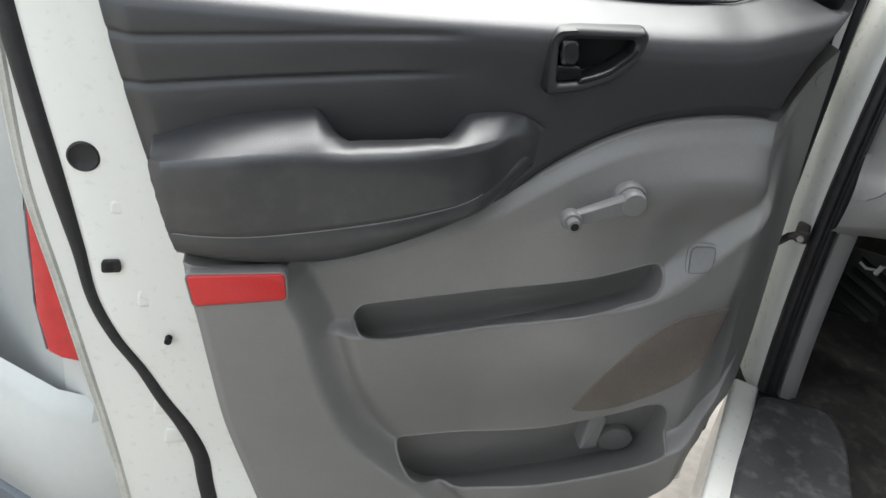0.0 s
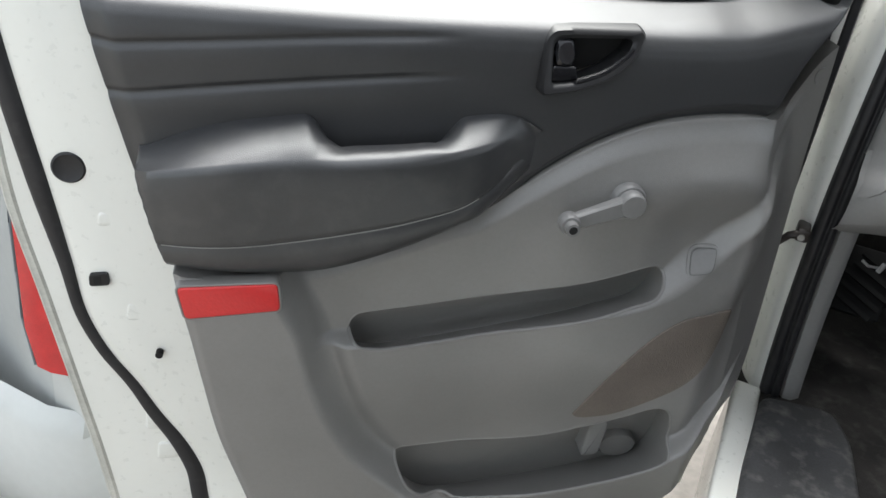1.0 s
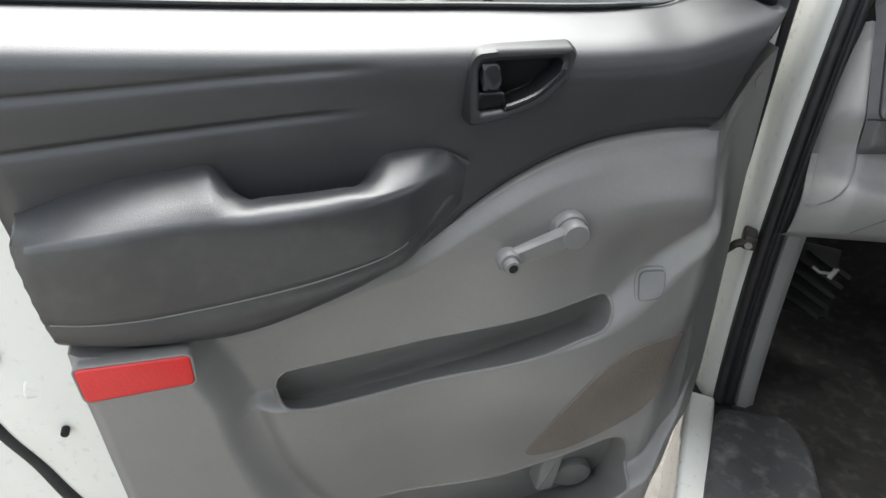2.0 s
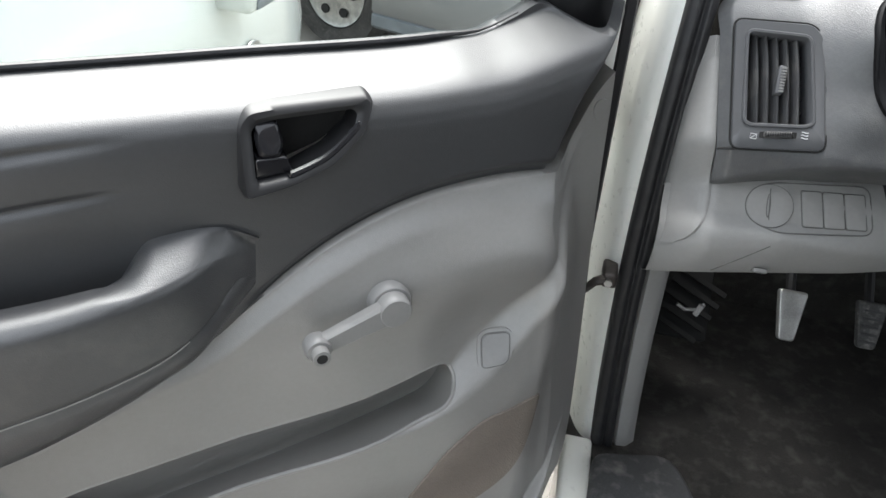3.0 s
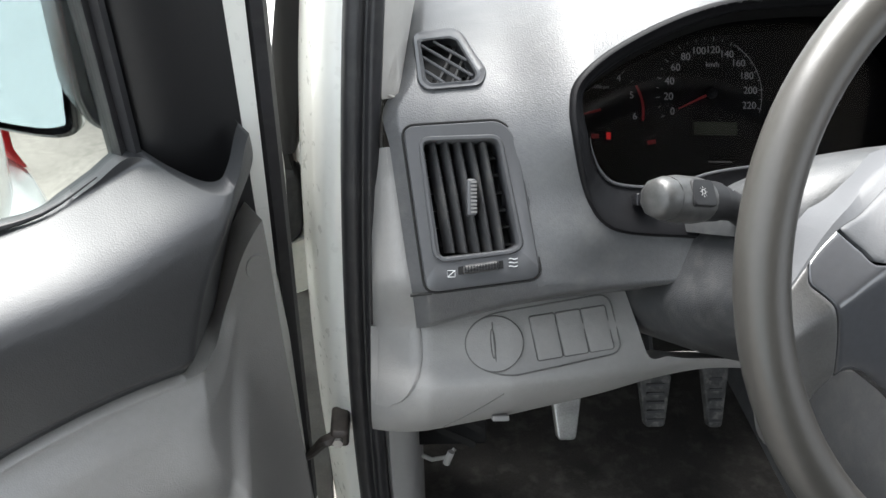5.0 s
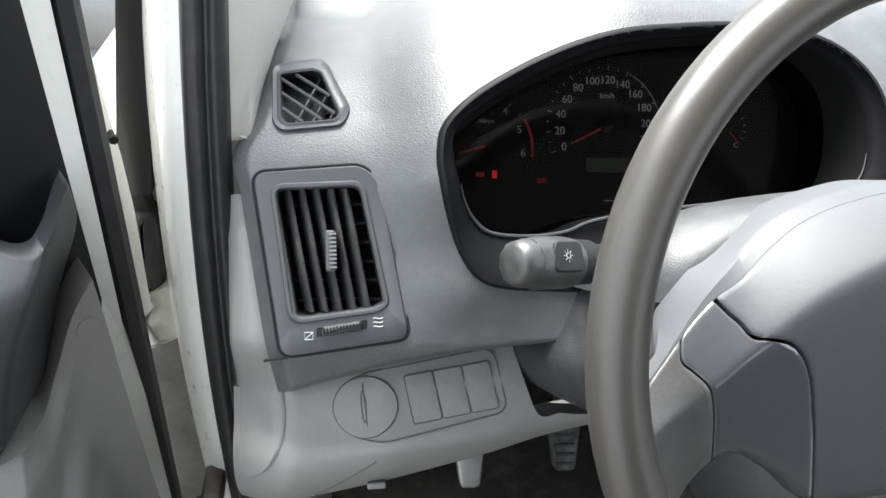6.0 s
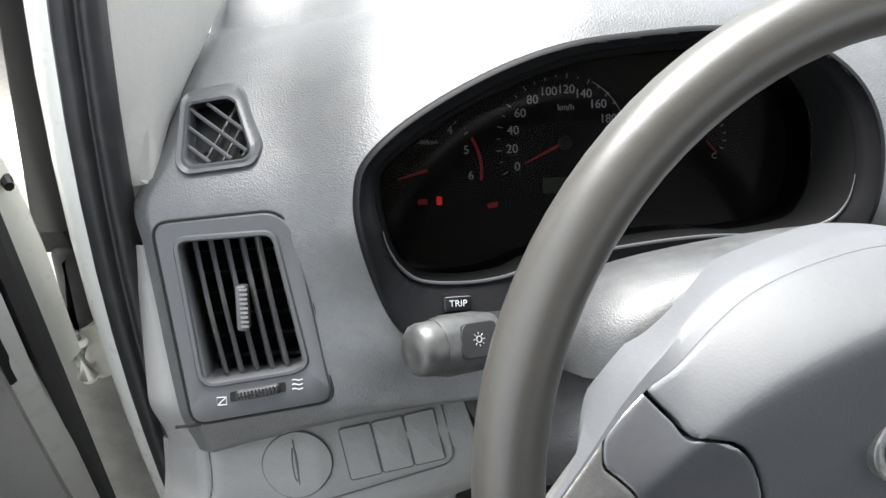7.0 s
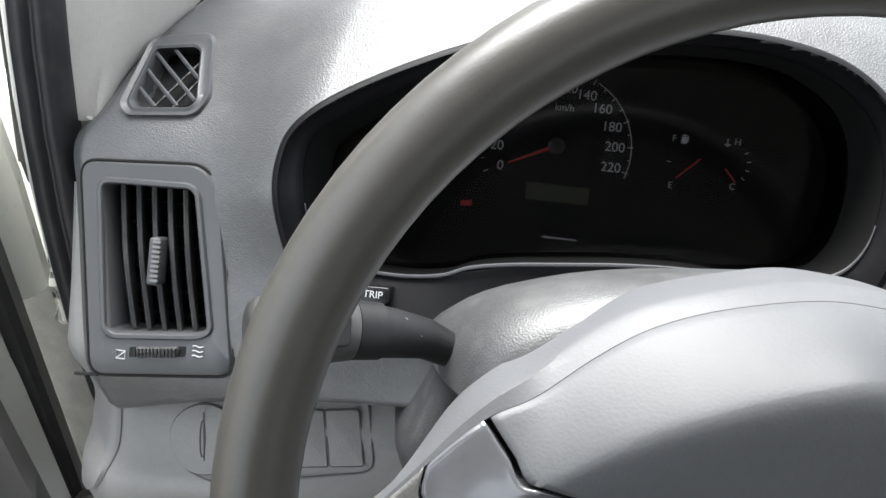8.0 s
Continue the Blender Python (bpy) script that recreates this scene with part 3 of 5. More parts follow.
part("finger_rest", bm_tube([(x, y, 0.004 - 0.36 * (y - 0.05)) for x, y in loop([(-0.288, 0.031), (-0.258, 0.040), (-0.236, 0.055), (-0.224, 0.068)], 6)[:19]], 0.0042, 8), GLOSSBLACK, handle)

# door shell, weatherstrip and window
SHELL = [(-0.852, -0.80), (-0.876, -0.652), (-0.903, -0.512), (-0.933, -0.358), (-0.960, -0.222), (-0.974, -0.063), (-0.980, 0.055), (0.088, 0.055), (0.105, -0.05), (0.120, -0.30), (0.120, -0.62), (0.09, -0.72), (0.0, -0.80)]
part("door_shell", bm_prism(rounded(SHELL, 0.02), -0.150, -0.088, 0.012), WHITE, door, "cream-white painted steel door shell")
rear_in = lambda v: edge_rear(v) + 0.03
seal_line = curve((-0.80, -0.700), (-0.735, -0.712), (-0.67, -0.722), (-0.609, -0.748), (-0.56, -0.778), (-0.504, -0.808), (-0.45, -0.842), (-0.395, -0.866), (-0.30, -0.884), (-0.172, -0.909), (-0.111, -0.921), (0.02, -0.944), (0.12, -0.958))
vv = np.linspace(-0.79, 0.10, 120)
ledge = []
for v in vv:
    a, b = float(seal_line(v)), float(rear_in(v))
    ledge.append([(a - 0.004, v, -0.090), (a + 0.004, v, -0.078), (a + 0.014, v, -0.070), (a + 0.35 * (b - a), v, -0.066), (a + 0.60 * (b - a), v, -0.056), (a + 0.8 * (b - a), v, -0.050), (b, v, -0.048)])
part("inner_panel", bm_grid(ledge), WHITE, door, "cream-white inner steel panel", sharp=60)
for v0, u0, wd, hg in ((-0.385, -0.815, 0.05, 0.03), (-0.60, -0.800, 0.030, 0.035), (-0.66, -0.785, 0.032, 0.035), (-0.24, -0.845, 0.045, 0.022)):
    part("pressed_step", bm_prism(rounded([(u0, v0), (u0 + wd, v0 + 0.004), (u0 + wd + 0.003, v0 + hg), (u0 + 0.003, v0 + hg)], 0.008), -0.092, -0.064 if v0 > -0.5 else -0.0845, 0.004), WHITE, door)
part("weatherstrip", bm_tube([(float(seal_line(v)) - 0.006, v, -0.082) for v in vv], [0.0088 + 0.006 * float(smooth(abs(v + 0.42), 0.05, 0.25)) for v in vv], 12, 0.8), RUBBER, door, "black rubber weatherstrip")
hem = [[(float(curve(*[(q, p) for p, q in SHELL[:7]])(v)) + du, v, w) for du, w in ((0.003, -0.089), (0.006, -0.0855), (0.010, -0.0865), (0.014, -0.0850), (0.019, -0.089))] for v in vv]
part("hem_sealant", bm_grid(hem), GAPWHITE, door, "uneven cream sealant bead along the hem")
part("rubber_plug", bm_rings([[(-0.872 + r * math.cos(a), -0.160 + r * math.sin(a), w) for a in (k * math.pi / 14 for k in range(28))] for r, w in ((0.0205, -0.075), (0.0205, -0.0655), (0.018, -0.0640), (0.016, -0.0655), (0.003, -0.066))]), RUBBER, door, "round black rubber plug")
latch = part("latch_slot", bm_prism(rounded([(-0.858, -0.330), (-0.858, -0.312), (-0.834, -0.308), (-0.832, -0.327)], 0.005), -0.08, -0.0625, 0.001), BLACK, door, "black latch slot")
part("slot_hollow", bm_prism(rounded([(-0.852, -0.326), (-0.852, -0.315), (-0.842, -0.313), (-0.842, -0.325)], 0.002), -0.07, -0.0618), PIT, latch)
part("screw_hole", bm_rings([[(-0.771 + r * math.cos(a), -0.431 + r * math.sin(a), w) for a in (k * math.pi / 8 for k in range(16))] for r, w in ((0.0052, -0.06), (0.0052, -0.0495), (0.001, -0.0497))]), PIT, door)
glass_pane = part("window_pane", bm_prism([(-0.80, 0.02), (-0.005, 0.02), (-0.02, 0.62), (-0.70, 0.62)], -0.094, -0.091), PANE, door, "raised clear side window glass")
glass_pane.visible_shadow = False
part("outer_belt_seal", bm_box(-0.95, 0.06, 0.045, 0.088, -0.118, -0.099, 0.003), RUBBER, door, "black outer window seal")
part("belt_seal", bm_tube([(u, float(belt(u)) + 0.0035, -0.0800) for u in np.linspace(-0.86, -0.040, 60)], [0.0036 - 0.0030 * float(smooth(u, -0.14, -0.04)) for u in np.linspace(-0.86, -0.040, 60)], 8, 1.0), RUBBER, door, "black window belt seal")


# ---- van body: front pillar, floor, unseen light-blocking roof and walls ----
solid("ground", bm_grid([[(x, y, 0.0) for x in np.linspace(-400, 400, 9)] for y in np.linspace(-400, 400, 9)]), mat("pale_dusty_concrete", (0.20, 0.185, 0.165), 0.9, blotch=0.30, bscale=1.6, dust=0.12), "pale dusty concrete yard", "ground", "structure")
spine = lambda z: (0.3380 + 0.007 * (z - 1.15) + 0.10 * (z - 1.15) ** 2, 1.3100 - 0.026 * (z - 1.15) + 0.27 * (z - 1.15) ** 2 + 0.39 * (z - 1.15) ** 3)


def along(profile, zs):
    """Rings of a profile set beside the door opening's front edge."""
    return [[(spine(z)[0] + x, spine(z)[1] + y, z) for x, y in profile] for z in zs]


zs = np.linspace(0.56, 1.92, 24)
pillar_pts = rounded([(-0.058, 0.075), (-0.040, 0.022), (-0.029, 0.004), (-0.014, 0.000), (0.016, 0.002), (0.020, 0.10), (-0.060, 0.13)], 0.010, 3)
solid("pillar_front", bm_rings(along(pillar_pts, zs)), WHITE, "cream-white painted front door pillar", "door pillar", "structure")
seal_pts = rounded([(-0.0165, -0.004), (-0.013, -0.016), (-0.002, -0.020), (0.003, -0.013), (0.008, -0.020), (0.016, -0.016), (0.0175, 0.0), (0.014, 0.012), (-0.014, 0.012)], 0.004, 3)
solid("trim_door_seal", bm_rings(along(seal_pts, np.linspace(0.665, 1.92, 24))), RUBBER, "black ribbed rubber door opening seal", "door seal", "structure")
lean = lambda z: 0.268 + 0.15 * (z - 1.29)
strip_pts = rounded([(-0.013, 0.0), (0.016, 0.0), (0.020, 0.05), (-0.013, 0.05)], 0.004, 3)
solid("trim_black_channel", bm_rings([[(lean(z) + x, 1.390 + y, z) for x, y in strip_pts] for z in np.linspace(1.238, 1.92, 12)]), BLACK, "black plastic channel outside the pillar", "pillar trim", "structure")
COVER = np.array(rounded([(0.247, 1.130), (0.262, 1.133), (0.276, 1.146), (0.282, 1.166), (0.280, 1.205), (0.274, 1.221), (0.255, 1.221)], 0.008, 3))
cover_at = lambda d, y: [(x, y, z) for x, z in offset(COVER, d)]
solid("trim_hinge_cavity", bm_rings([cover_at(0.0, 1.420), cover_at(0.0, 1.394), cover_at(-0.002, 1.390), cover_at(-0.006, 1.387), cover_at(-0.012, 1.386)]), mat("dark_grey_hinge_cavity", (0.024, 0.025, 0.027), 0.6, blotch=0.3, bscale=30, dust=0.06), "dark grey plastic cover over the hinge cavity", "pillar trim", "structure")
# the cavity's depth is only a black block in the colour of shade
solid("trim_cavity_mouth", bm_rings([[(x, y, z) for x, z in rounded([(0.250, 1.216), (0.273, 1.218), (0.269, 1.238), (0.256, 1.250), (0.248, 1.246)], 0.004, 3)] for y in (1.393, 1.43)]), PIT, "black block standing for the shade in the hinge cavity's mouth", "pillar trim", "structure")
# added panel over the fender's rear face; its grey stands for the gap's shade
solid("trim_fender_gap", bm_box(0.110, 0.292, 1.398, 1.413, 0.52, 1.12, 0.003), mat("grey_gap_shade", (0.15, 0.15, 0.147), 0.6, blotch=0.25, bscale=25, dust=0.15), "added dusty grey panel that stands for shade in the fender gap", "pillar trim", "structure")
GREASE = mat("greasy_brown_black_steel", (0.045, 0.038, 0.034), 0.42, metal=0.3, blotch=0.5, bscale=60)
check = thing("check_strap", "greasy dark steel door check strap", "door hardware")
part("strap_bracket", bm_box(0.303, 0.322, 1.288, 1.330, 0.957, 0.977, 0.004), GREASE, check)
part("strap_arm", bm_tube([(0.318, 1.300, 0.973), (0.306, 1.292, 0.967), (0.295, 1.290, 0.963), (0.285, 1.292, 0.948), (0.276, 1.300, 0.934)], [0.004, 0.007, 0.006, 0.005, 0.005], 8), GREASE, check)
part("strap_bolt", bm_tube([(0.311, 1.284, 0.966), (0.311, 1.290, 0.966)], 0.0055, 6), METAL, check)
hinge = thing("door_hinge", "cream-painted steel door hinge", "hinge")
part("hinge_leaf", bm_rings([[(x, 1.386 + d, z) for x, z in rounded([(0.247, 1.092), (0.262, 1.078), (0.286, 1.088), (0.288, 1.150), (0.268, 1.140), (0.247, 1.132)], 0.009, 3)] for d in (0.004, 0.0, 0.04)]), WHITE, hinge)
part("hinge_knuckle", bm_tube([(0.256, 1.384, 1.083), (0.256, 1.383, 1.088), (0.256, 1.383, 1.126), (0.256, 1.384, 1.130)], [0.007, 0.009, 0.009, 0.007], 14), WHITE, hinge)
part("hinge_pin", bm_tube([(0.256, 1.383, 1.130), (0.256, 1.383, 1.138)], 0.004, 10), METAL, hinge)
solid("floor", bm_grid([[(x, y, 0.655) for x in np.linspace(0.30, 1.85, 12)] for y in np.linspace(-0.6, 1.95, 20)]), CARPET, "dark dirty van footwell carpet", "floor", "structure")
solid("wall_front", bm_grid([[(x, 1.72 + 0.25 * (0.95 - z), z) for x in np.linspace(0.30, 1.85, 8)] for z in np.linspace(0.6, 1.3, 8)]), CARPET, "dark firewall behind the pedals", "firewall", "structure")
# roof and walls out of view, added to keep the footwell dark
solid("ceiling", bm_box(0.33, 1.85, -0.7, 1.12, 1.98, 2.02), CREAM, "unseen pale roof panel that blocks skylight", "headliner", "structure")
solid("wall_right", bm_box(1.85, 1.89, -0.7, 1.9, 0.6, 1.3), SHADE, "unseen grey wall that blocks light from the far side", "van side", "structure")
solid("wall_back", bm_box(0.33, 1.85, -0.74, -0.70, 0.6, 2.0), SHADE, "unseen dark grey wall that blocks light from behind", "bulkhead", "structure")

# another unseen wall, added to block light from behind the opening
solid("wall_left", bm_box(0.31, 0.35, -0.74, -0.05, 0.5, 2.0), SHADE, "unseen dark grey wall that blocks light behind the door opening", "van side", "structure")

# ---- dashboard ----
dash = thing("dashboard", "charcoal grey grained plastic dashboard with air vents and instruments", "dashboard", DASHM)
CLUSTER = loop([(0.507, 0.073), (0.513, 0.096), (0.537, 0.119), (0.574, 0.142), (0.615, 0.161), (0.657, 0.1735), (0.705, 0.180), (0.755, 0.184), (0.795, 0.182), (0.830, 0.173), (0.853, 0.157), (0.868, 0.135), (0.874, 0.108), (0.872, 0.080),
                (0.864, 0.045), (0.857, 0.020), (0.848, -0.010), (0.82, -0.028), (0.70, -0.032), (0.59, -0.028), (0.552, -0.0243), (0.535, -0.016), (0.524, 0.0), (0.515, 0.025), (0.509, 0.050)], 6)
LENS = loop([(0.521, 0.074), (0.524, 0.092), (0.545, 0.111), (0.577, 0.131), (0.619, 0.151), (0.664, 0.1655), (0.710, 0.172), (0.760, 0.1755), (0.800, 0.173), (0.828, 0.163), (0.848, 0.147), (0.859, 0.126), (0.862, 0.100), (0.859, 0.075),
             (0.852, 0.056), (0.840, 0.043), (0.818, 0.037), (0.788, 0.0343), (0.771, 0.0355), (0.750, 0.0362), (0.716, 0.0345), (0.682, 0.031), (0.648, 0.027), (0.625, 0.0224), (0.608, 0.0157), (0.581, 0.0126), (0.5505, 0.0153), (0.5363, 0.0247),
             (0.528, 0.0388), (0.524, 0.054)], 6)
LENS_NEAR = np.array([LENS[int(np.argmin(np.linalg.norm(LENS - p, axis=1)))] for p in CLUSTER])
VPANEL = rounded([(0.376, 0.062), (0.455, 0.067), (0.468, 0.053), (0.487, -0.060), (0.394, -0.071)], 0.010)
VOPEN = rounded([(0.391, 0.051), (0.453, 0.053), (0.470, -0.034), (0.462, -0.038), (0.408, -0.044), (0.402, -0.040)], 0.007)
SVO = rounded([(0.386, 0.153), (0.422, 0.1605), (0.430, 0.154), (0.448, 0.111), (0.442, 0.0975), (0.396, 0.0930), (0.389, 0.100)], 0.008)
SVI = rounded([(0.3925, 0.143), (0.4190, 0.1475), (0.4265, 0.142), (0.4380, 0.108), (0.4345, 0.1030), (0.4010, 0.0995), (0.3960, 0.104)], 0.004)


low_dash = curve((0.34, -0.112), (0.389, -0.109), (0.431, -0.098), (0.485, -0.085), (0.576, -0.074), (0.70, -0.07), (1.7, -0.07))
left_dash = curve((-0.13, 0.390), (-0.107, 0.388), (-0.04, 0.378), (0.046, 0.366), (0.080, 0.361), (0.098, 0.370), (0.143, 0.380), (0.19, 0.386), (0.24, 0.389))


def skin_dash(x, s):
    """The dash without its openings: turned away beside the door, raised to a hood round the instruments."""
    x, s = np.asarray(x, float), np.asarray(s, float)
    turned = (0.010 * smooth(x, 0.46, 0.53) - 0.1 * np.clip(x - 0.53, 0, 0.5)) * smooth(s, -0.07, -0.02)
    hood = 0.019 * smooth(x, 0.440, 0.530) * smooth(s, 0.0, 0.06)
    return turned + hood - (5.6 - 3.4 * smooth(x, 0.42, 0.68)) * np.clip(s - 0.048, 0, 1) ** 2 - 12 * smooth(x, 0.47, 0.6) * np.clip(s - 0.188, 0, 1) ** 2


def n_dash(x, s):
    n = skin_dash(x, s)
    n = n - 1.0 * np.clip(left_dash(s) + 0.012 - x, 0, 1)
    n = n - 0.05 * smooth(low_dash(x) + 0.007 - s, 0, 0.007) - 0.034 * smooth(-0.062 - s, 0, 0.055)
    n = n - smooth(depth_in(offset(CLUSTER, -0.006), x, s), -0.002, 0.004) * 0.16
    n = n - smooth(depth_in(VOPEN, x, s), -0.003, 0.002) * 0.045
    return n - smooth(depth_in(SVI, x, s), -0.003, 0.002) * 0.03


ax = np.concatenate([np.linspace(0.0, 0.36, 230), np.linspace(0.375, 1.0, 30)])
grid = []
for b in np.linspace(0, 1, 110):
    s = np.full(ax.shape, -0.1) + b * 0.315
    for _ in range(4):
        xs = left_dash(s) + ax * (1.82 - left_dash(s))
        s = low_dash(xs) + b * (0.215 - low_dash(xs))
    grid.append(np.stack([xs, s, n_dash(xs, s)], -1))
top = grid[-1]
for d, up in ((0.02, 0.004), (0.04, 0.007), (0.07, 0.010), (0.10, 0.012), (0.12, 0.006), (0.13, -0.02)):
    grid.append(top + np.array([0, 0.53 * d + 0.848 * up, -0.848 * d + 0.53 * up]))
face = part("dash_panel", bm_grid(np.array(grid)), DASH, dash, "charcoal pebble-grained dash moulding", sharp=70)

# instrument cluster
ring = lambda o, dn: [(x, y, z + dn) for (x, y), z in zip(o, skin_dash(np.asarray(o)[:, 0], np.asarray(o)[:, 1]))]
FACE = -0.090


def turned_at(z):
    """The instruments face the wheel, turned a little about the dash's own slope."""
    return Matrix.Translation((0.53, 0, z)) @ Matrix.Rotation(math.atan(0.1), 4, "Y") @ Matrix.Translation((-0.53, 0, -z))


TURNED = turned_at(FACE)
bezel = part("instrument_bezel", bm_rings([ring(CLUSTER, -0.02), ring(CLUSTER, 0.001), ring(offset(CLUSTER, -0.002), 0.0035), ring(offset(CLUSTER, -0.0045), 0.003), ring(CLUSTER + 0.35 * (LENS_NEAR - CLUSTER), -0.001), ring(CLUSTER + 0.75 * (LENS_NEAR - CLUSTER), -0.009), ring(LENS_NEAR, -0.016), ring(LENS_NEAR, -0.024)], closed=True), BEZELBLACK, dash, "black instrument bezel", sharp=60)
edge_line = [Vector(p) for p in ring(offset(LENS, -0.0008), -0.0145)]
part("bezel_edge", bm_tube(edge_line[78:174], [0.0004 + 0.0008 * float(smooth(min(k, 95 - k), 0, 14)) for k in range(96)], 6), VENTMAT, bezel, "bright edge along the foot of the lens")
part("bezel_well", bm_rings([ring(offset(LENS, -0.0005), -0.017), [(x, y, FACE - 0.006 - 0.1 * (x - 0.53)) for x, y in offset(LENS, -0.004)]], cap=(False, False)), WELL, bezel, "matt black well")
gauges = part("dial_face", bm_prism(offset(LENS, -0.002), FACE - 0.0075, FACE - 0.0015), DIAL, dash, "black dial face with pale print", TURNED)
lens = part("instrument_lens", bm_prism(offset(LENS, -0.001), -0.0515, -0.0500), LENSCLEAR, dash, "smoked clear instrument lens", turned_at(-0.05))
lens.visible_shadow = False

# dials: positions along x and s on the dial face
def on_face(x, s, turn=0.0, lift=0.0):
    return Matrix.Translation((x, s, FACE + lift)) @ Matrix.Rotation(turn, 4, "Z")


def arc(cx, cy, r, a0, a1, width, n=40):
    """A flat printed arc, degrees."""
    bm = bmesh.new()
    prev = None
    for k in range(n + 1):
        a = radians(a0 + (a1 - a0) * k / n)
        pair = [bm.verts.new((cx + q * math.cos(a), cy + q * math.sin(a), FACE)) for q in (r, r + width)]
        if prev:
            bm.faces.new((prev[0], prev[1], pair[1], pair[0]))
        prev = pair
    bmesh.ops.recalc_face_normals(bm, faces=bm.faces)
    return bm


def bars(items):
    """Small printed strokes: (x, s, length, width, turn in degrees)."""
    bm = bmesh.new()
    for x, s, ln, wd, turn in items:
        c, d = math.cos(radians(turn)), math.sin(radians(turn))
        q = [(-ln / 2, -wd / 2), (ln / 2, -wd / 2), (ln / 2, wd / 2), (-ln / 2, wd / 2)]
        bm.faces.new([bm.verts.new((x + a * c - b * d, s + a * d + b * c, FACE)) for a, b in q])
    return bm


SX, SY, SR = 0.6690, 0.1085, 0.0415
speedo = part("speedometer", arc(SX, SY, 0.0528, 62, -19, 0.0006), PRINT, dash, "speedometer marked 0 to 220 km/h", TURNED)
part("scale_ticks", bars([(SX + 0.0522 * math.cos(radians(a)), SY + 0.0522 * math.sin(radians(a)), 0.0042 if k % 2 == 0 else 0.0024, 0.0007, a) for k in range(23) for a in [205 - 10 * k]]), PRINT, speedo)
for k in range(12):
    a = radians(205 - 20 * k)
    words("numeral", str(20 * k), 0.0096, PRINT, speedo, on_face(SX + SR * math.cos(a), SY + SR * math.sin(a)))
words("unit", "km/h", 0.0068, PRINT, speedo, on_face(SX + 0.003, SY + 0.0275))
part("needle", bm_tube([(SX + q * math.cos(radians(205)), SY + q * math.sin(radians(205)), FACE + 0.003) for q in (-0.004, 0.0, 0.036)], [0.0014, 0.0014, 0.0006], 6), REDPRINT, speedo, "red needle at rest")
part("needle_hub", bm_rings([[(SX + r * math.cos(a), SY + r * math.sin(a), FACE + w) for a in (k * math.pi / 10 for k in range(20))] for r, w in ((0.006, 0), (0.006, 0.004), (0.004, 0.005), (0.001, 0.005))]), GLOSSBLACK, speedo)
TX, TY, TR = 0.5560, 0.0900, 0.0385
tacho = part("tachometer", arc(TX, TY, 0.0455, 32, -10, 0.0024), REDPRINT, dash, "rev counter marked to 6 with red band", TURNED)
part("scale_ticks", bars([(TX + 0.0455 * math.cos(radians(a)), TY + 0.0455 * math.sin(radians(a)), 0.0032, 0.0007, a) for a in (83.5, 68.5, 53.5, 38.5)]), PRINT, tacho)
for k in (2, 3, 4, 5, 6):
    a = radians(173.5 - 30 * k)
    words("numeral", str(k), 0.0092, PRINT, tacho, on_face(TX + TR * math.cos(a), TY + TR * math.sin(a)))
words("unit", "x1000rpm", 0.0045, PRINT, tacho, on_face(TX + 0.004, TY + 0.0225))
part("needle", bm_tube([(TX + q * math.cos(radians(195)), TY + q * math.sin(radians(195)), FACE + 0.003) for q in (-0.004, 0.0, 0.020)], [0.0012, 0.0012, 0.0006], 6), REDPRINT, tacho, "red needle at rest")
fuel = part("fuel_gauge", bars([(0.767 + 0.018 * math.cos(radians(a)), 0.1065 + 0.018 * math.sin(radians(a)), 0.003, 0.0008, a) for a in (180,)]), PRINT, dash, "fuel gauge marked E and F", TURNED)
words("letter", "F", 0.0065, PRINT, fuel, on_face(0.751, 0.1230))
words("letter", "E", 0.0065, PRINT, fuel, on_face(0.752, 0.0900))
part("pump_sign", bars([(0.7580, 0.1225, 0.0038, 0.0046, 0), (0.7580, 0.1258, 0.0026, 0.0012, 0), (0.7605, 0.1235, 0.0008, 0.0046, 0)]), PRINT, fuel)
part("needle", bm_tube([(0.7705, 0.1105, FACE + 0.002), (0.7550, 0.0955, FACE + 0.002)], 0.0007, 6), REDPRINT, fuel, "red needle low")
temp = part("temperature_gauge", bars([(0.785 + 0.020 * math.cos(radians(a)), 0.1095 + 0.018 * math.sin(radians(a)), 0.003, 0.0008, a) for a in (28, 8, -12, -32)]), PRINT, dash, "temperature gauge marked C and H", TURNED)
words("letter", "H", 0.0065, PRINT, temp, on_face(0.7955, 0.1250))
words("letter", "C", 0.0065, PRINT, temp, on_face(0.7955, 0.0935))
part("gauge_sign", bars([(0.7885, 0.1240, 0.0010, 0.0058, 0), (0.7885, 0.1225, 0.0042, 0.0012, 0)]), PRINT, temp)
part("needle", bm_tube([(0.7885, 0.1055, FACE + 0.002), (0.7965, 0.0965, FACE + 0.002)], 0.0007, 6), REDPRINT, temp, "red needle low")
part("trip_display", bm_prism(rounded([(0.6520, 0.0695), (0.6960, 0.0695), (0.6960, 0.0815), (0.6520, 0.0815)], 0.001), FACE - 0.002, FACE + 0.0012), LCD, dash, "unlit grey-green trip display", TURNED)
part("warning_lamp", bars([(0.5685, 0.0673, 0.0042, 0.0065, 0)]), LAMPRED, dash, "small red warning lamp", TURNED)
part("warning_lamp", bars([(0.5555, 0.0670, 0.0075, 0.0042, 0)]), REDPRINT, dash, "dim red warning lamp", TURNED)
part("warning_lamp", bars([(0.6105, 0.0620, 0.0085, 0.0040, 10)]), REDPRINT, dash, "dim red warning lamp", TURNED)
part("maker_print", bars([(0.6790, 0.0440, 0.024, 0.0011, 0)]), PRINT, dash, "", TURNED)
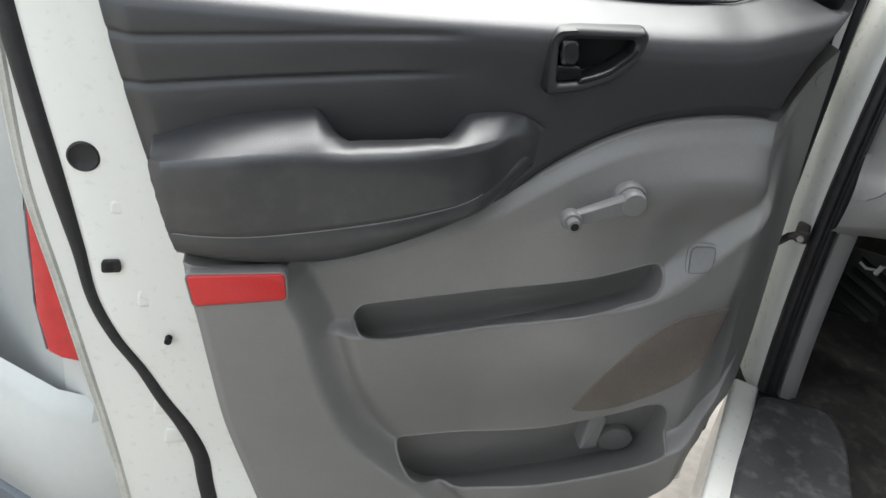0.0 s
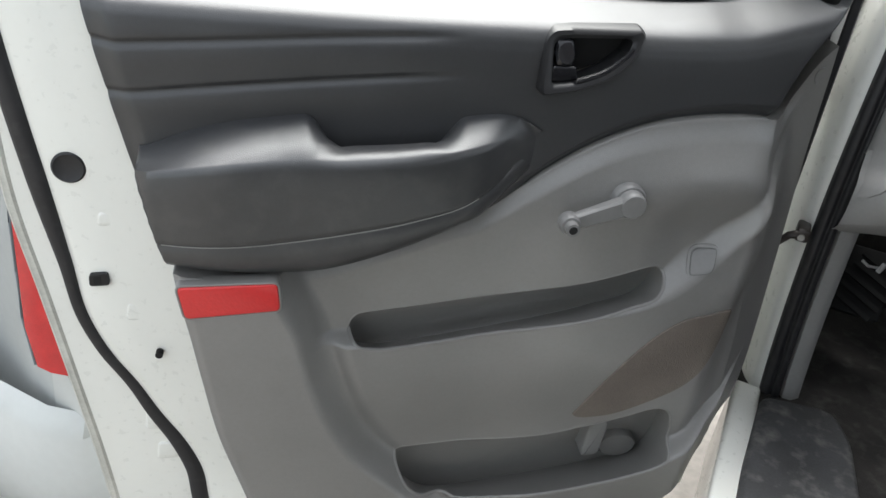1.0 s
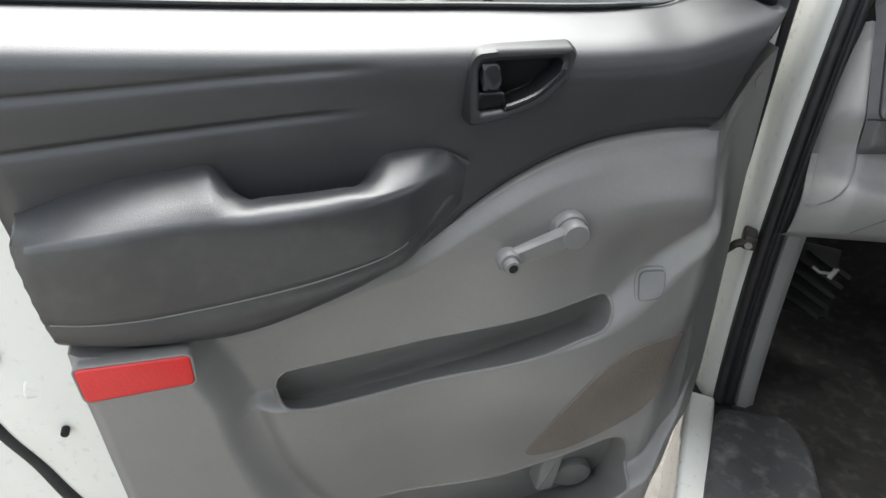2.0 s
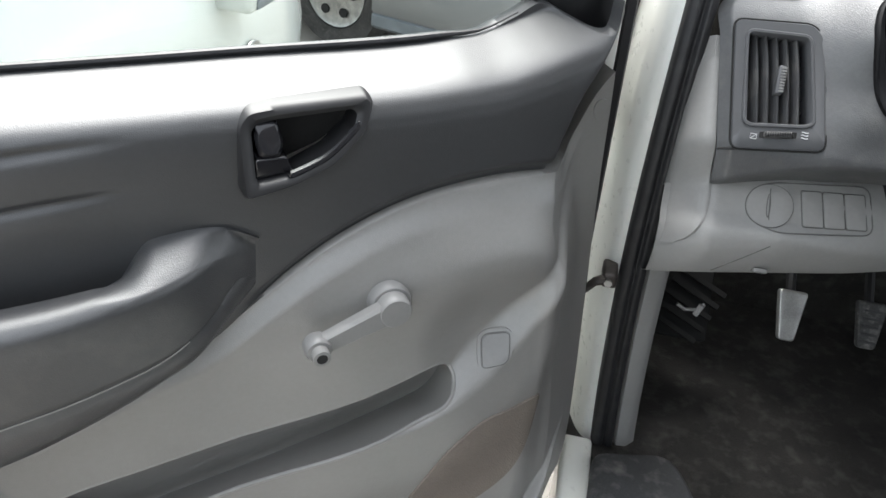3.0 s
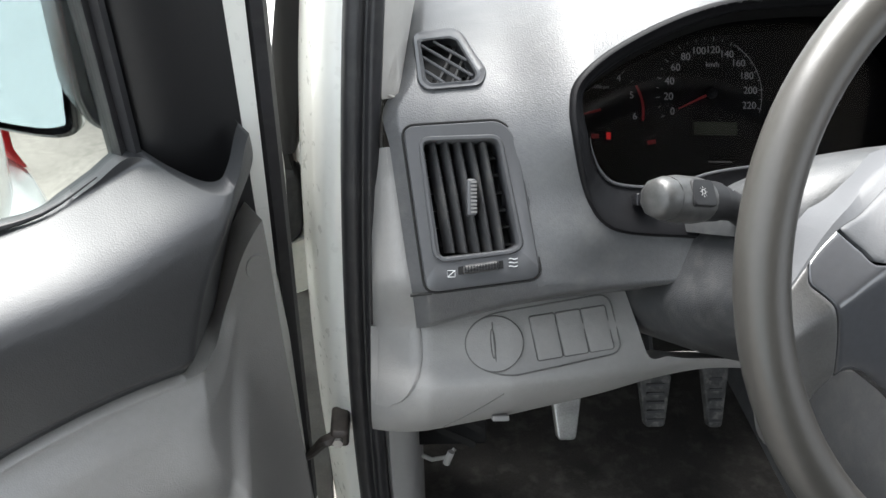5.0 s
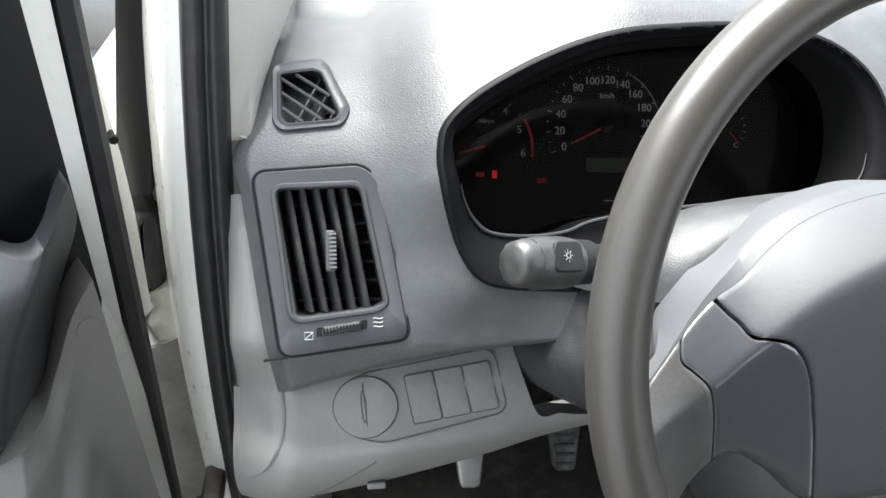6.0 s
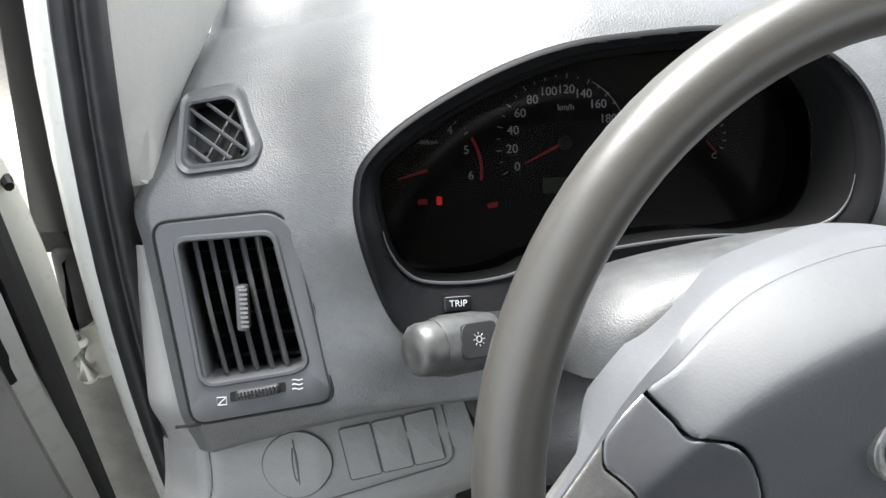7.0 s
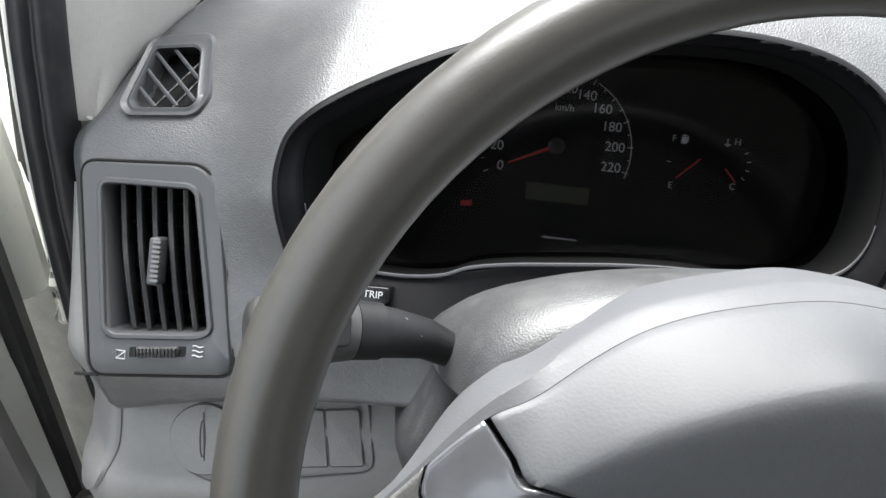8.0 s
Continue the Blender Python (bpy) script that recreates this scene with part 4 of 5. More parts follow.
trip = part("trip_button", bm_prism(rounded([(0.5625, -0.0030), (0.5815, -0.0025), (0.5815, 0.0075), (0.5625, 0.0070)], 0.002), -0.012, 0.0135, 0.001), GLOSSBLACK, dash, "black trip button")
words("trip_word", "TRIP", 0.0060, MARK, trip, Matrix.Translation((0.5720, 0.0024, 0.0138)), "white TRIP lettering")

# side air vent
vent = part("air_vent", bm_band(VPANEL, np.array([VOPEN[min(range(len(VOPEN)), key=lambda j: np.linalg.norm(VOPEN[j] - p))] for p in VPANEL]), -0.02, 0.0035, 0.0015), VENTMAT, dash, "grey air vent with slanted upright slats")
part("vent_rim", bm_band(offset(VOPEN, 0.0030), offset(VOPEN, -0.0012), -0.040, 0.0052, 0.0012), VENTMAT, vent)
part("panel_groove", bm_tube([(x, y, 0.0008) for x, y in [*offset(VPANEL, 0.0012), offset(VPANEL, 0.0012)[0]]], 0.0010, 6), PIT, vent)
# near-black sheet behind the slats: the vent's inner shade put into colour
part("vent_shade_sheet", bm_prism(offset(VOPEN, 0.002), -0.043, -0.0415), PIT, vent)
for k in range(5):
    t = (k + 0.75) / 5.6
    a, b = Vector((0.393 + t * 0.058, 0.0505, -0.006)), Vector((0.4085 + t * 0.058, -0.0395, -0.006))
    rows = []
    for j in range(9):
        p = a.lerp(b, j / 8)
        bow = 0.004 * math.sin(math.pi * j / 8)
        rows.append([(p.x - 0.0016, p.y, p.z + bow), (p.x, p.y, p.z + bow + 0.0012), (p.x + 0.0016, p.y, p.z + bow), (p.x - 0.0045, p.y, p.z - 0.017), (p.x - 0.0062, p.y, p.z - 0.017)])
    part("slat", bm_rings(rows), SLAT, vent)
for k in range(6):
    s = 0.040 - 0.0145 * k
    part("cross_slat", bm_box(0.392 + 0.0025 * k, 0.456 + 0.0025 * k, s - 0.001, s + 0.001, -0.038, -0.028), BLACK, vent)
grip = part("vent_grip", bm_box(0.4270, 0.4345, -0.010, 0.0200, -0.008, 0.0065, 0.002), VENTMAT, vent, "ribbed grey slat grip")
for k in range(9):
    part("rib", bm_box(0.4300, 0.4350, -0.0075 + 0.003 * k, -0.006 + 0.003 * k, 0.0050, 0.0072), CRANK, grip)
part("wheel_slot", bm_prism(rounded([(0.4195, -0.0570), (0.4560, -0.0520), (0.4560, -0.0455), (0.4195, -0.0505)], 0.001), -0.004, 0.0040), PIT, vent)
wheel_t = part("thumb_wheel", bm_prism(rounded([(0.4235, -0.0567), (0.4525, -0.0528), (0.4525, -0.0455), (0.4235, -0.0495)], 0.003), -0.004, 0.0078, 0.003), SLAT, vent, "ridged thumb wheel")
for k in range(12):
    part("ridge", bm_box(0.4245 + 0.00235 * k, 0.4255 + 0.00235 * k, -0.0552 + 0.00031 * k, -0.0502 + 0.00031 * k, 0.0070, 0.0085), BLACK, wheel_t)
for k in range(3):
    part("open_sign", bm_tube([(0.4605 + 0.0014 * j, -0.0505 + 0.0030 * k + 0.0004 * math.sin(j * 1.5), 0.0040) for j in range(6)], 0.0004, 5), MARK, vent)
part("shut_sign", bm_tube([(0.411, -0.0585, 0.0040), (0.417, -0.0585, 0.0040), (0.417, -0.0535, 0.0040), (0.411, -0.0535, 0.0040), (0.411, -0.0585, 0.0040), (0.417, -0.0535, 0.0040)], 0.0004, 5), MARK, vent)

part("panel_seam", bm_tube([(0.3985, -0.0715, 0.0006), (0.388, -0.0725, 0.0), (0.3815, -0.0735, -0.0022)], 0.0012, 6), PIT, vent)

# small window vent on top
lift_sv = lambda o, d: [(x, y, z + d) for (x, y), z in zip(o, [-5.6 * max(y - 0.048, 0) ** 2 for x, y in o])]
SVM = np.array([SVI[min(range(len(SVI)), key=lambda j: np.linalg.norm(SVI[j] - p))] for p in SVO])
small = part("demist_vent", bm_rings([lift_sv(SVO, -0.01), lift_sv(SVO, 0.0005), lift_sv(SVO + 0.15 * (SVM - SVO), 0.0035), lift_sv(SVO + 0.55 * (SVM - SVO), 0.0015), lift_sv(SVO + 0.85 * (SVM - SVO), 0.003), lift_sv(SVM, 0.001), lift_sv(SVM, -0.024)], closed=True), VENTMAT, dash, "small grey window vent with diagonal bars")
# the small vent's inner shade, likewise a near-black sheet
part("vent_shade_sheet", bm_rings([lift_sv(offset(SVI, 0.001), -0.0225), lift_sv(offset(SVI, -0.01), -0.0225)]), PIT, small)
for k in range(4):
    c = 0.1390 - 0.0125 * k
    ends = [(x, c + 0.0075 - 0.75 * (x - 0.401)) for x in np.linspace(0.392, 0.442, 40)]
    ends = [p for p in ends if depth_in(SVI, p[0], p[1]) > 0.0003]
    if len(ends) > 2:
        part("bar", bm_tube([(x, y, -5.6 * (y - 0.048) ** 2 - 0.003) for x, y in (ends[0], ends[-1])], 0.0014, 6), VENTMAT, small)
for k in range(3):
    ends = [p for p in [(0.405 + 0.012 * k + 0.45 * (y - 0.10), y) for y in np.linspace(0.10, 0.142, 20)] if depth_in(SVI, p[0], p[1]) > 0.0003]
    if len(ends) > 2:
        part("cross_bar", bm_tube([(x, y, -5.6 * (y - 0.048) ** 2 - 0.012) for x, y in (ends[0], ends[-1])], 0.0011, 6), SLAT, small)

# knee bolster under the dash
knee = thing("knee_panel", "pale grey plastic knee panel with round cover and blank switches", "dash panel", DASHM)
knee_top = curve((0.34, -0.106), (0.389, -0.103), (0.431, -0.092), (0.485, -0.079), (0.55, -0.070), (0.574, -0.068), (0.584, -0.100), (0.594, -0.128), (0.62, -0.136), (0.675, -0.141), (0.80, -0.146), (1.0, -0.14), (1.8, -0.13))
knee_low = curve((0.34, -0.208), (0.36, -0.206), (0.407, -0.199), (0.46, -0.190), (0.553, -0.174), (0.666, -0.152), (0.75, -0.156), (1.8, -0.16))


def n_knee(x, s):
    n = -0.0480 - 0.35 * np.clip(s + 0.105, 0, 1) ** 1.1 - 0.17 * np.clip(x - 0.47, 0, 0.13)
    k = np.clip((s - knee_low(x)) / 0.050, 0, 1)
    n = n + 0.010 * smooth(s, -0.13, -0.155) - 0.050 * (1 - k) ** 2.4
    return n - 5.0 * np.clip(0.400 - x, 0, 1) ** 1.6


xk = np.concatenate([np.linspace(0.347, 0.70, 110), np.linspace(0.71, 1.82, 40)])
grid = []
for b in np.linspace(0, 1, 40):
    s = knee_low(xk) + b * (knee_top(xk) - knee_low(xk))
    grid.append(np.stack([xk, s, n_knee(xk, s)], -1))
grid.insert(0, grid[0] + np.array([0, 0.004, -0.10]))
grid.append(grid[-1] + np.array([0, 0.0, -0.05]))
part("bolster", bm_grid(np.array(grid)), LIGHTER, knee, "pale grey moulded bolster", sharp=70)
sink = lambda o, d: [(x, y, z + d) for (x, y), z in zip(o, n_knee(o[:, 0], o[:, 1]))]
FUSE = rounded([(0.440, -0.098), (0.455, -0.092), (0.560, -0.077), (0.571, -0.130), (0.466, -0.146), (0.440, -0.139), (0.429, -0.120)], 0.012)
closed_line = lambda o, d: [Vector(p) for p in sink(o, d)] + [Vector(sink(o, d)[0])]
part("fuse_cover_joint", bm_tube(closed_line(FUSE, 0.0009), 0.0007, 6), JOINT, knee)
disc = np.array([(0.4545 + 0.0248 * math.cos(a), -0.1180 + 0.0232 * math.sin(a)) for a in (k * math.pi / 24 for k in range(48))])
cover = part("round_cover", drape(disc, n_knee, 0.0026, 0.001, 7), LIGHTER, knee, "round pale grey cover with a slot")
part("cover_joint", bm_tube(closed_line(disc + 0.02 * (disc - disc.mean(axis=0)), 0.0010), 0.0005, 6), JOINT, cover)
part("coin_slot", bm_tube([(0.4520 + 0.0004 * k, -0.0995 - 0.0037 * k, float(n_knee(0.4545, -0.118)) + 0.0028) for k in range(11)], 0.0005, 6), JOINT, cover)
part("slot_edge", bm_tube([Vector((0.4530 + 0.0018 * math.cos(a) + 0.0012 * math.sin(a) * -0.8, -0.1180 + 0.0125 * math.sin(a), float(n_knee(0.4545, -0.118)) + 0.0028)) for a in (k * math.pi / 10 for k in range(21))], 0.0005, 6), JOINT, cover)
for k in range(3):
    c0, c1 = np.array([0.485 + 0.0238 * k, -0.0955 + 0.0027 * k]), np.array([0.485 + 0.0238 * (k + 1) - 0.0008, -0.0955 + 0.0027 * (k + 1)])
    quad = rounded([c0, c1, c1 + (0.0078, -0.0385), c0 + (0.0078, -0.0385)], 0.0025)
    blank = part("switch_blank", drape(offset(quad, -0.0006), n_knee, 0.0022, 0.001, 7), LIGHTER, knee, "blank pale grey switch cover")
    part("blank_joint", bm_tube(closed_line(offset(quad, 0.0002), 0.0012), 0.0004, 6), JOINT, blank)
part("panel_split", bm_tube([(0.412 + 0.05 * t, -0.196 + 0.035 * t, float(n_knee(0.412 + 0.05 * t, -0.196 + 0.035 * t)) + 0.0002) for t in np.linspace(0, 1, 8)], 0.0006, 6), JOINT, knee)
part("panel_clip", bm_box(0.455, 0.470, -0.190, -0.185, -0.085, -0.070, 0.001), CRANK, knee)

# cheek panel beside the dash, and kick panel below it
cheek = []
for s in np.linspace(-0.174, 0.048, 34):
    t = min(max((-s - 0.125) / 0.050, 0), 1)
    r = min(float(left_dash(s)), 0.389) + 0.003 - 0.036 * (1 - math.sqrt(1 - t * t))
    m = float(smooth(-s, 0.06, 0.11))
    q = max(r - 0.3495, 0.003)
    row = []
    for k, dn in ((0.0, -0.012), (0.08, -0.001), (0.3, 0.0), (0.6, -0.008), (0.85, -0.020), (1.0, -0.042), (1.02, -0.08)):
        x = r - k * q
        row.append((x, s, (1 - m) * (-0.016 + dn) + m * (float(n_knee(x, s)) + 0.004 + 0.25 * dn * (k in (0.0,) or k > 0.9))))
    cheek.append(row)
part("cheek_panel", bm_grid(np.array(cheek)[:, ::-1]), LIGHTER, knee, "pale grey curved side cheek", sharp=60)
kick = [[(spine(z)[0] + 0.014, spine(z)[1] + 0.006, z), (spine(z)[0] + 0.022, spine(z)[1] - 0.006, z), (spine(z)[0] + 0.036, spine(z)[1] - 0.004, z), (spine(z)[0] + 0.048, spine(z)[1] + 0.010, z), (spine(z)[0] + 0.052, spine(z)[1] + 0.06, z), (spine(z)[0] + 0.054, spine(z)[1] + 0.24, z)] for z in np.linspace(0.66, 1.10, 12)]
solid("trim_kick_panel", bm_grid(kick), LIGHTER, "pale grey kick panel beside the footwell", "kick panel", "structure", sharp=60)
pillar_in = []
for t in np.linspace(0, 1, 16):
    z = 1.322 + 0.60 * t
    a = Vector((spine(z)[0] + 0.017, spine(z)[1] + 0.002, z))
    b = Vector((0.368 + 0.040 * min(t * 3.2, 1), 1.315 + 0.28 * min(t * 3.2, 1) - 0.10 * max(t - 0.31, 0), 1.325 + 0.06 * min(t * 3.2, 1) + 0.55 * max(t - 0.31, 0) / 0.69))
    pillar_in.append([a, a.lerp(b, 0.3) + Vector((0.006, 0, 0)), a.lerp(b, 0.7) + Vector((0.008, 0, 0)), b, b + Vector((-0.02, 0.02, 0))])
solid("trim_pillar_inside", bm_grid(pillar_in), CREAM, "pale beige inside pillar trim", "pillar trim", "structure", sharp=60)
glass_w = solid("windshield", bm_grid([[(x, 1.585 - 0.42 * t, 1.385 + 0.60 * t) for x in np.linspace(0.42, 1.80, 6)] for t in np.linspace(0, 1, 6)]), PANE, "clear raked windshield", "windshield", "structure")
glass_w.visible_shadow = False

# ---- steering wheel ----
FACING = 0.18
WHEEL = axes((0.7794, 1.0765, 1.3113), (math.cos(FACING), math.sin(FACING), 0), (-math.sin(FACING) * math.sin(radians(26.2)), math.cos(FACING) * math.sin(radians(26.2)), math.cos(radians(26.2))))
wheel = thing("steering_wheel", "worn grey-brown leather steering wheel with grey airbag pad", "steering wheel", WHEEL)
RIM = 0.2065
rings = []
for k in range(96):
    a = 2 * math.pi * k / 96
    rings.append([((RIM + 0.0158 * math.cos(b)) * math.cos(a), (RIM + 0.0158 * math.cos(b)) * math.sin(a), 0.0160 * math.sin(b)) for b in (2 * math.pi * j / 20 for j in range(20))])
part("rim", bm_rings(rings, closed=True), LEATHER, wheel, "smooth worn leather rim", sharp=80)
MID = 0.03
across = lambda a: MID + (a + MID) * 0.745
mirrored = lambda *p: curve(*[q for a, y in p for q in ((-a, y), (across(a), y))])
hub_top = mirrored((-0.028, 0.0775), (0.0, 0.0755), (0.026, 0.071), (0.052, 0.0625), (0.071, 0.0525), (0.097, 0.037), (0.117, 0.0300), (0.131, 0.0210), (0.145, 0.0090), (0.170, -0.010), (0.205, -0.024))
hub_ridge = mirrored((-0.028, 0.0565), (-0.006, 0.0520), (0.012, 0.0470), (0.028, 0.0420), (0.046, 0.0355), (0.068, 0.0255), (0.089, 0.0125), (0.107, 0.001), (0.125, -0.012), (0.140, -0.020), (0.170, -0.034), (0.205, -0.045))
hub_foot = mirrored((-0.028, -0.119), (0.0, -0.118), (0.05, -0.112), (0.08, -0.084), (0.123, -0.064), (0.138, -0.075), (0.15, -0.092), (0.175, -0.112), (0.205, -0.135))
shell_top = mirrored((-0.028, 0.0835), (0.0, 0.0815), (0.026, 0.0774), (0.052, 0.0703), (0.071, 0.0612), (0.097, 0.0455), (0.117, 0.0360), (0.131, 0.0250), (0.146, 0.0105), (0.170, -0.0085), (0.205, -0.022))
ridge_n = mirrored((-0.028, -0.013), (0.0, -0.016), (0.05, -0.021), (0.105, -0.029), (0.130, -0.032), (0.148, -0.033), (0.170, -0.026), (0.205, -0.004))
top_n = mirrored((-0.028, -0.067), (0.0, -0.066), (0.05, -0.064), (0.08, -0.059), (0.117, -0.049), (0.147, -0.044), (0.170, -0.036), (0.205, -0.010))


def n_hub(x, y):
    """The wheel's hub seen from the driver: a slope rising to a ridge, then the front face."""
    r, d = ridge_n(x), y - hub_ridge(x)
    steep = (r - top_n(x)) / (hub_top(x) - hub_ridge(x))
    w = 0.0028
    return r + 0.28 * d - (steep + 0.28) * (0.5 * (d + np.sqrt(d * d + 4 * w * w)) - 0.3 * w)


def hub_piece(left, right, nx, drop=0.014):
    """A piece of the hub between two side curves given over the way from its top (0), over its ridge (0.4), to its foot (1)."""
    rows = []
    for b in np.concatenate([np.linspace(0, 0.34, 10), np.linspace(0.36, 0.44, 9), np.linspace(0.48, 1, 14)]):
        x = np.linspace(float(left(b)), float(right(b)), nx)
        y = np.where(b < 0.4, hub_top(x) + (hub_ridge(x) - hub_top(x)) * b / 0.4, hub_ridge(x) + (hub_foot(x) - hub_ridge(x)) * (b - 0.4) / 0.6)
        rows.append(np.stack([x, y, n_hub(x, y)], -1))
    g = np.array(rows)
    e = np.array([0, 0, -drop])
    g = np.concatenate([g[:1] + e, g[:1] + 0.03 * e, g[1:-1], g[-1:] + 0.1 * e, g[-1:] + e], 0)
    soft = lambda q, s: q + np.array([s * 0.0006, 0, 0])
    return bm_grid(np.concatenate([g[:, :1] + e, soft(g[:, :1] + 0.06 * e, 0), soft(g[:, :1], 1), g[:, 1:-1], soft(g[:, -1:], -1), g[:, -1:] + 0.06 * e, g[:, -1:] + e], 1)[::-1])


seam_at = curve((0.0, 0.1165), (0.2, 0.1070), (0.4, 0.0965), (0.50, 0.0790), (0.60, 0.0660), (0.75, 0.0560), (1.0, 0.0450))
insert_at = curve((0.0, 0.1430), (0.12, 0.1455), (0.25, 0.1400), (0.4, 0.1330), (0.6, 0.1290), (0.8, 0.1270), (1.0, 0.126))
pad = part("airbag_pad", hub_piece(lambda b: -seam_at(b), lambda b: across(seam_at(b)), 70), HUB, wheel, "grey grained airbag pad", sharp=80)
emblem = [np.array([(0.029 + r * 1.35 * math.cos(a), -0.022 + r * math.sin(a)) for a in (k * math.pi / 16 for k in range(32))]) for r in (0.0235, 0.0190)]
part("pad_emblem", bm_band(*emblem, -0.050, -0.0285, 0.001), METAL, pad, "plain oval chrome emblem")
for sgn in (-1, 1):
    two = lambda a, b: ((lambda t: across(a(t))), (lambda t: across(b(t)))) if sgn > 0 else ((lambda t: -b(t)), (lambda t: -a(t)))
    spoke = part("spoke", hub_piece(*two(lambda b: insert_at(b) + 0.0006, curve((0.0, 0.200), (0.4, 0.199), (0.6, 0.194), (0.8, 0.184), (1.0, 0.170))), 26), SPOKEVINYL, wheel, "scuffed grey wheel spoke", sharp=80)
    part("spoke_insert", hub_piece(*two(lambda b: seam_at(b) + 0.0024, lambda b: insert_at(b) - 0.0004), 18), SPOKE, spoke, "glossy dark spoke insert", sharp=80)
xs = np.linspace(-0.196, 0.196, 90)
fade = 1 - smooth(np.abs(xs), 0.125, 0.165)
shell_n = top_n(xs) - np.clip((ridge_n(xs) - top_n(xs)) / (hub_top(xs) - hub_ridge(xs)), 0.5, 2.6) * (shell_top(xs) - hub_top(xs))
lip = []
for k, dn in ((-0.35, -0.0060), (0.0, -0.0008), (0.04, 0.0), (0.5, 0.0), (0.92, 0.0), (1.04, -0.003), (1.0, -0.030), (-1.0, -0.045)):
    lip.append(np.stack([xs, hub_top(xs) + k * (shell_top(xs) - hub_top(xs)), top_n(xs) + np.clip(k, 0, 1) * (shell_n - top_n(xs)) + (dn if dn > -0.01 else dn * fade - 0.006)], -1))
part("hub_shell", bm_grid(np.array(lip)), HUB, wheel, "smooth grey hub shell behind the pad", sharp=28)
part("hub_core", bm_prism(rounded([(-0.130, -0.060), (0.130, -0.060), (0.130, -0.005), (0.105, 0.018), (-0.105, 0.018), (-0.130, -0.005)], 0.01), -0.100, -0.078), PIT, wheel, "dark steel hub core")

# ---- steering column with its stalk ----
column = thing("steering_column", "grey scuffed plastic steering column cowl with a lighting stalk", "steering column", WHEEL)
def ring_c(n, hw, top, dx=0.0):
    """A half round of the upper cowl, flat at its foot."""
    return [(dx + hw * math.copysign(abs(math.cos(a)) ** 0.75, math.cos(a)), max(0.020, (top - 0.02) * abs(math.sin(a)) ** 0.8 * (1 if math.sin(a) > 0 else -1) + 0.02), n) for a in (2 * math.pi * k / 48 for k in range(48))]


part("upper_cowl", bm_rings([ring_c(*q) for q in ((-0.088, 0.104, 0.058), (-0.093, 0.116, 0.067), (-0.108, 0.127, 0.074), (-0.130, 0.134, 0.078), (-0.155, 0.138, 0.076), (-0.185, 0.141, 0.068), (-0.215, 0.143, 0.052), (-0.25, 0.144, 0.035))]), COWL, column, "worn grey upper cowl", sharp=70)
FLANK = [(-0.132, 0.0185), (-0.139, 0.005), (-0.147, -0.010), (-0.163, -0.036), (-0.153, -0.064), (-0.128, -0.082), (-0.090, -0.098)]


def ring_low(n, k, low):
    """A section of the lower cowl: its bulging flanks drawn in by k."""
    side = [(x * k, y if y > 0.01 else 0.01 + (y - 0.01) * low) for x, y in FLANK]
    return [(x, y, n) for x, y in rounded(side + [(-x, y) for x, y in side[::-1]], 0.018)]


part("lower_cowl", bm_rings([ring_low(*q) for q in ((-0.098, 0.66, 0.40), (-0.103, 0.80, 0.58), (-0.125, 0.92, 0.80), (-0.16, 0.97, 0.93), (-0.20, 1.0, 1.0), (-0.26, 1.01, 1.05), (-0.34, 1.01, 1.08))]), COWLDARK, column, "dark grey lower cowl", sharp=50)
tip, collar, root = Vector((-0.2260, 0.0590, -0.0890)), Vector((-0.1700, 0.0505, -0.1135)), Vector((-0.1170, 0.0240, -0.1460))
stalk = part("lighting_stalk", bm_tube([root, root.lerp(collar, 0.25) + Vector((0, 0.004, 0.002)), root.lerp(collar, 0.5) + Vector((0, 0.006, 0.003)), root.lerp(collar, 0.8) + Vector((0, 0.003, 0.002)), collar], [0.0085, 0.0092, 0.0104, 0.0124, 0.0132], 18), STALK, column, "black lighting stalk with white signs")
part("stalk_boot", bm_tube([root.lerp(collar, -0.08), root.lerp(collar, 0.05), root.lerp(collar, 0.09)], [0.0125, 0.0115, 0.0088], 18), BLACK, stalk)
way = (tip - collar).normalized()
part("stalk_ring", bm_tube([collar - way * 0.004, collar - way * 0.0038, collar + way * 0.010, collar + way * 0.0102], [0.012, 0.0142, 0.0146, 0.0125], 18), STALK, stalk)
part("stalk_grip", bm_tube([collar + way * 0.010, collar + way * 0.0105, collar + way * 0.020, collar + way * 0.041, collar + way * 0.0480], [0.012, 0.0148, 0.0162, 0.0164, 0.0150], 20), WORN, stalk, "scuffed grey turning grip")
part("stalk_cap", bm_tube([collar + way * 0.0470, collar + way * 0.0480, collar + way * 0.054, collar + way * 0.0590, collar + way * 0.0610, collar + way * 0.0615], [0.0130, 0.0150, 0.0148, 0.0132, 0.0102, 0.003], 10), WORN, stalk, "scuffed pale grey stalk cap", sharp=50)


def on_stalk(k, up, side):
    """A point on the stalk's skin facing the driver: k along it from the collar to the tip."""
    a = way
    t = Vector((0, 0.35, 1)).normalized()
    t = (t - a * t.dot(a)).normalized()
    b = a.cross(t)
    p = collar + a * k + t * 0.0163 + b * side
    return Matrix.Translation(p) @ Matrix((((-a).x, b.x, t.x, 0), ((-a).y, b.y, t.y, 0), ((-a).z, b.z, t.z, 0), (0, 0, 0, 1)))


part("grip_panel", bm_prism(rounded([(-0.0125, -0.0095), (0.0120, -0.0095), (0.0120, 0.0090), (-0.0095, 0.0090), (-0.0125, 0.0030)], 0.004), -0.006, 0.0006, 0.0008), STALK, stalk, "dark panel with the lamp sign", on_stalk(0.0285, 0, 0))
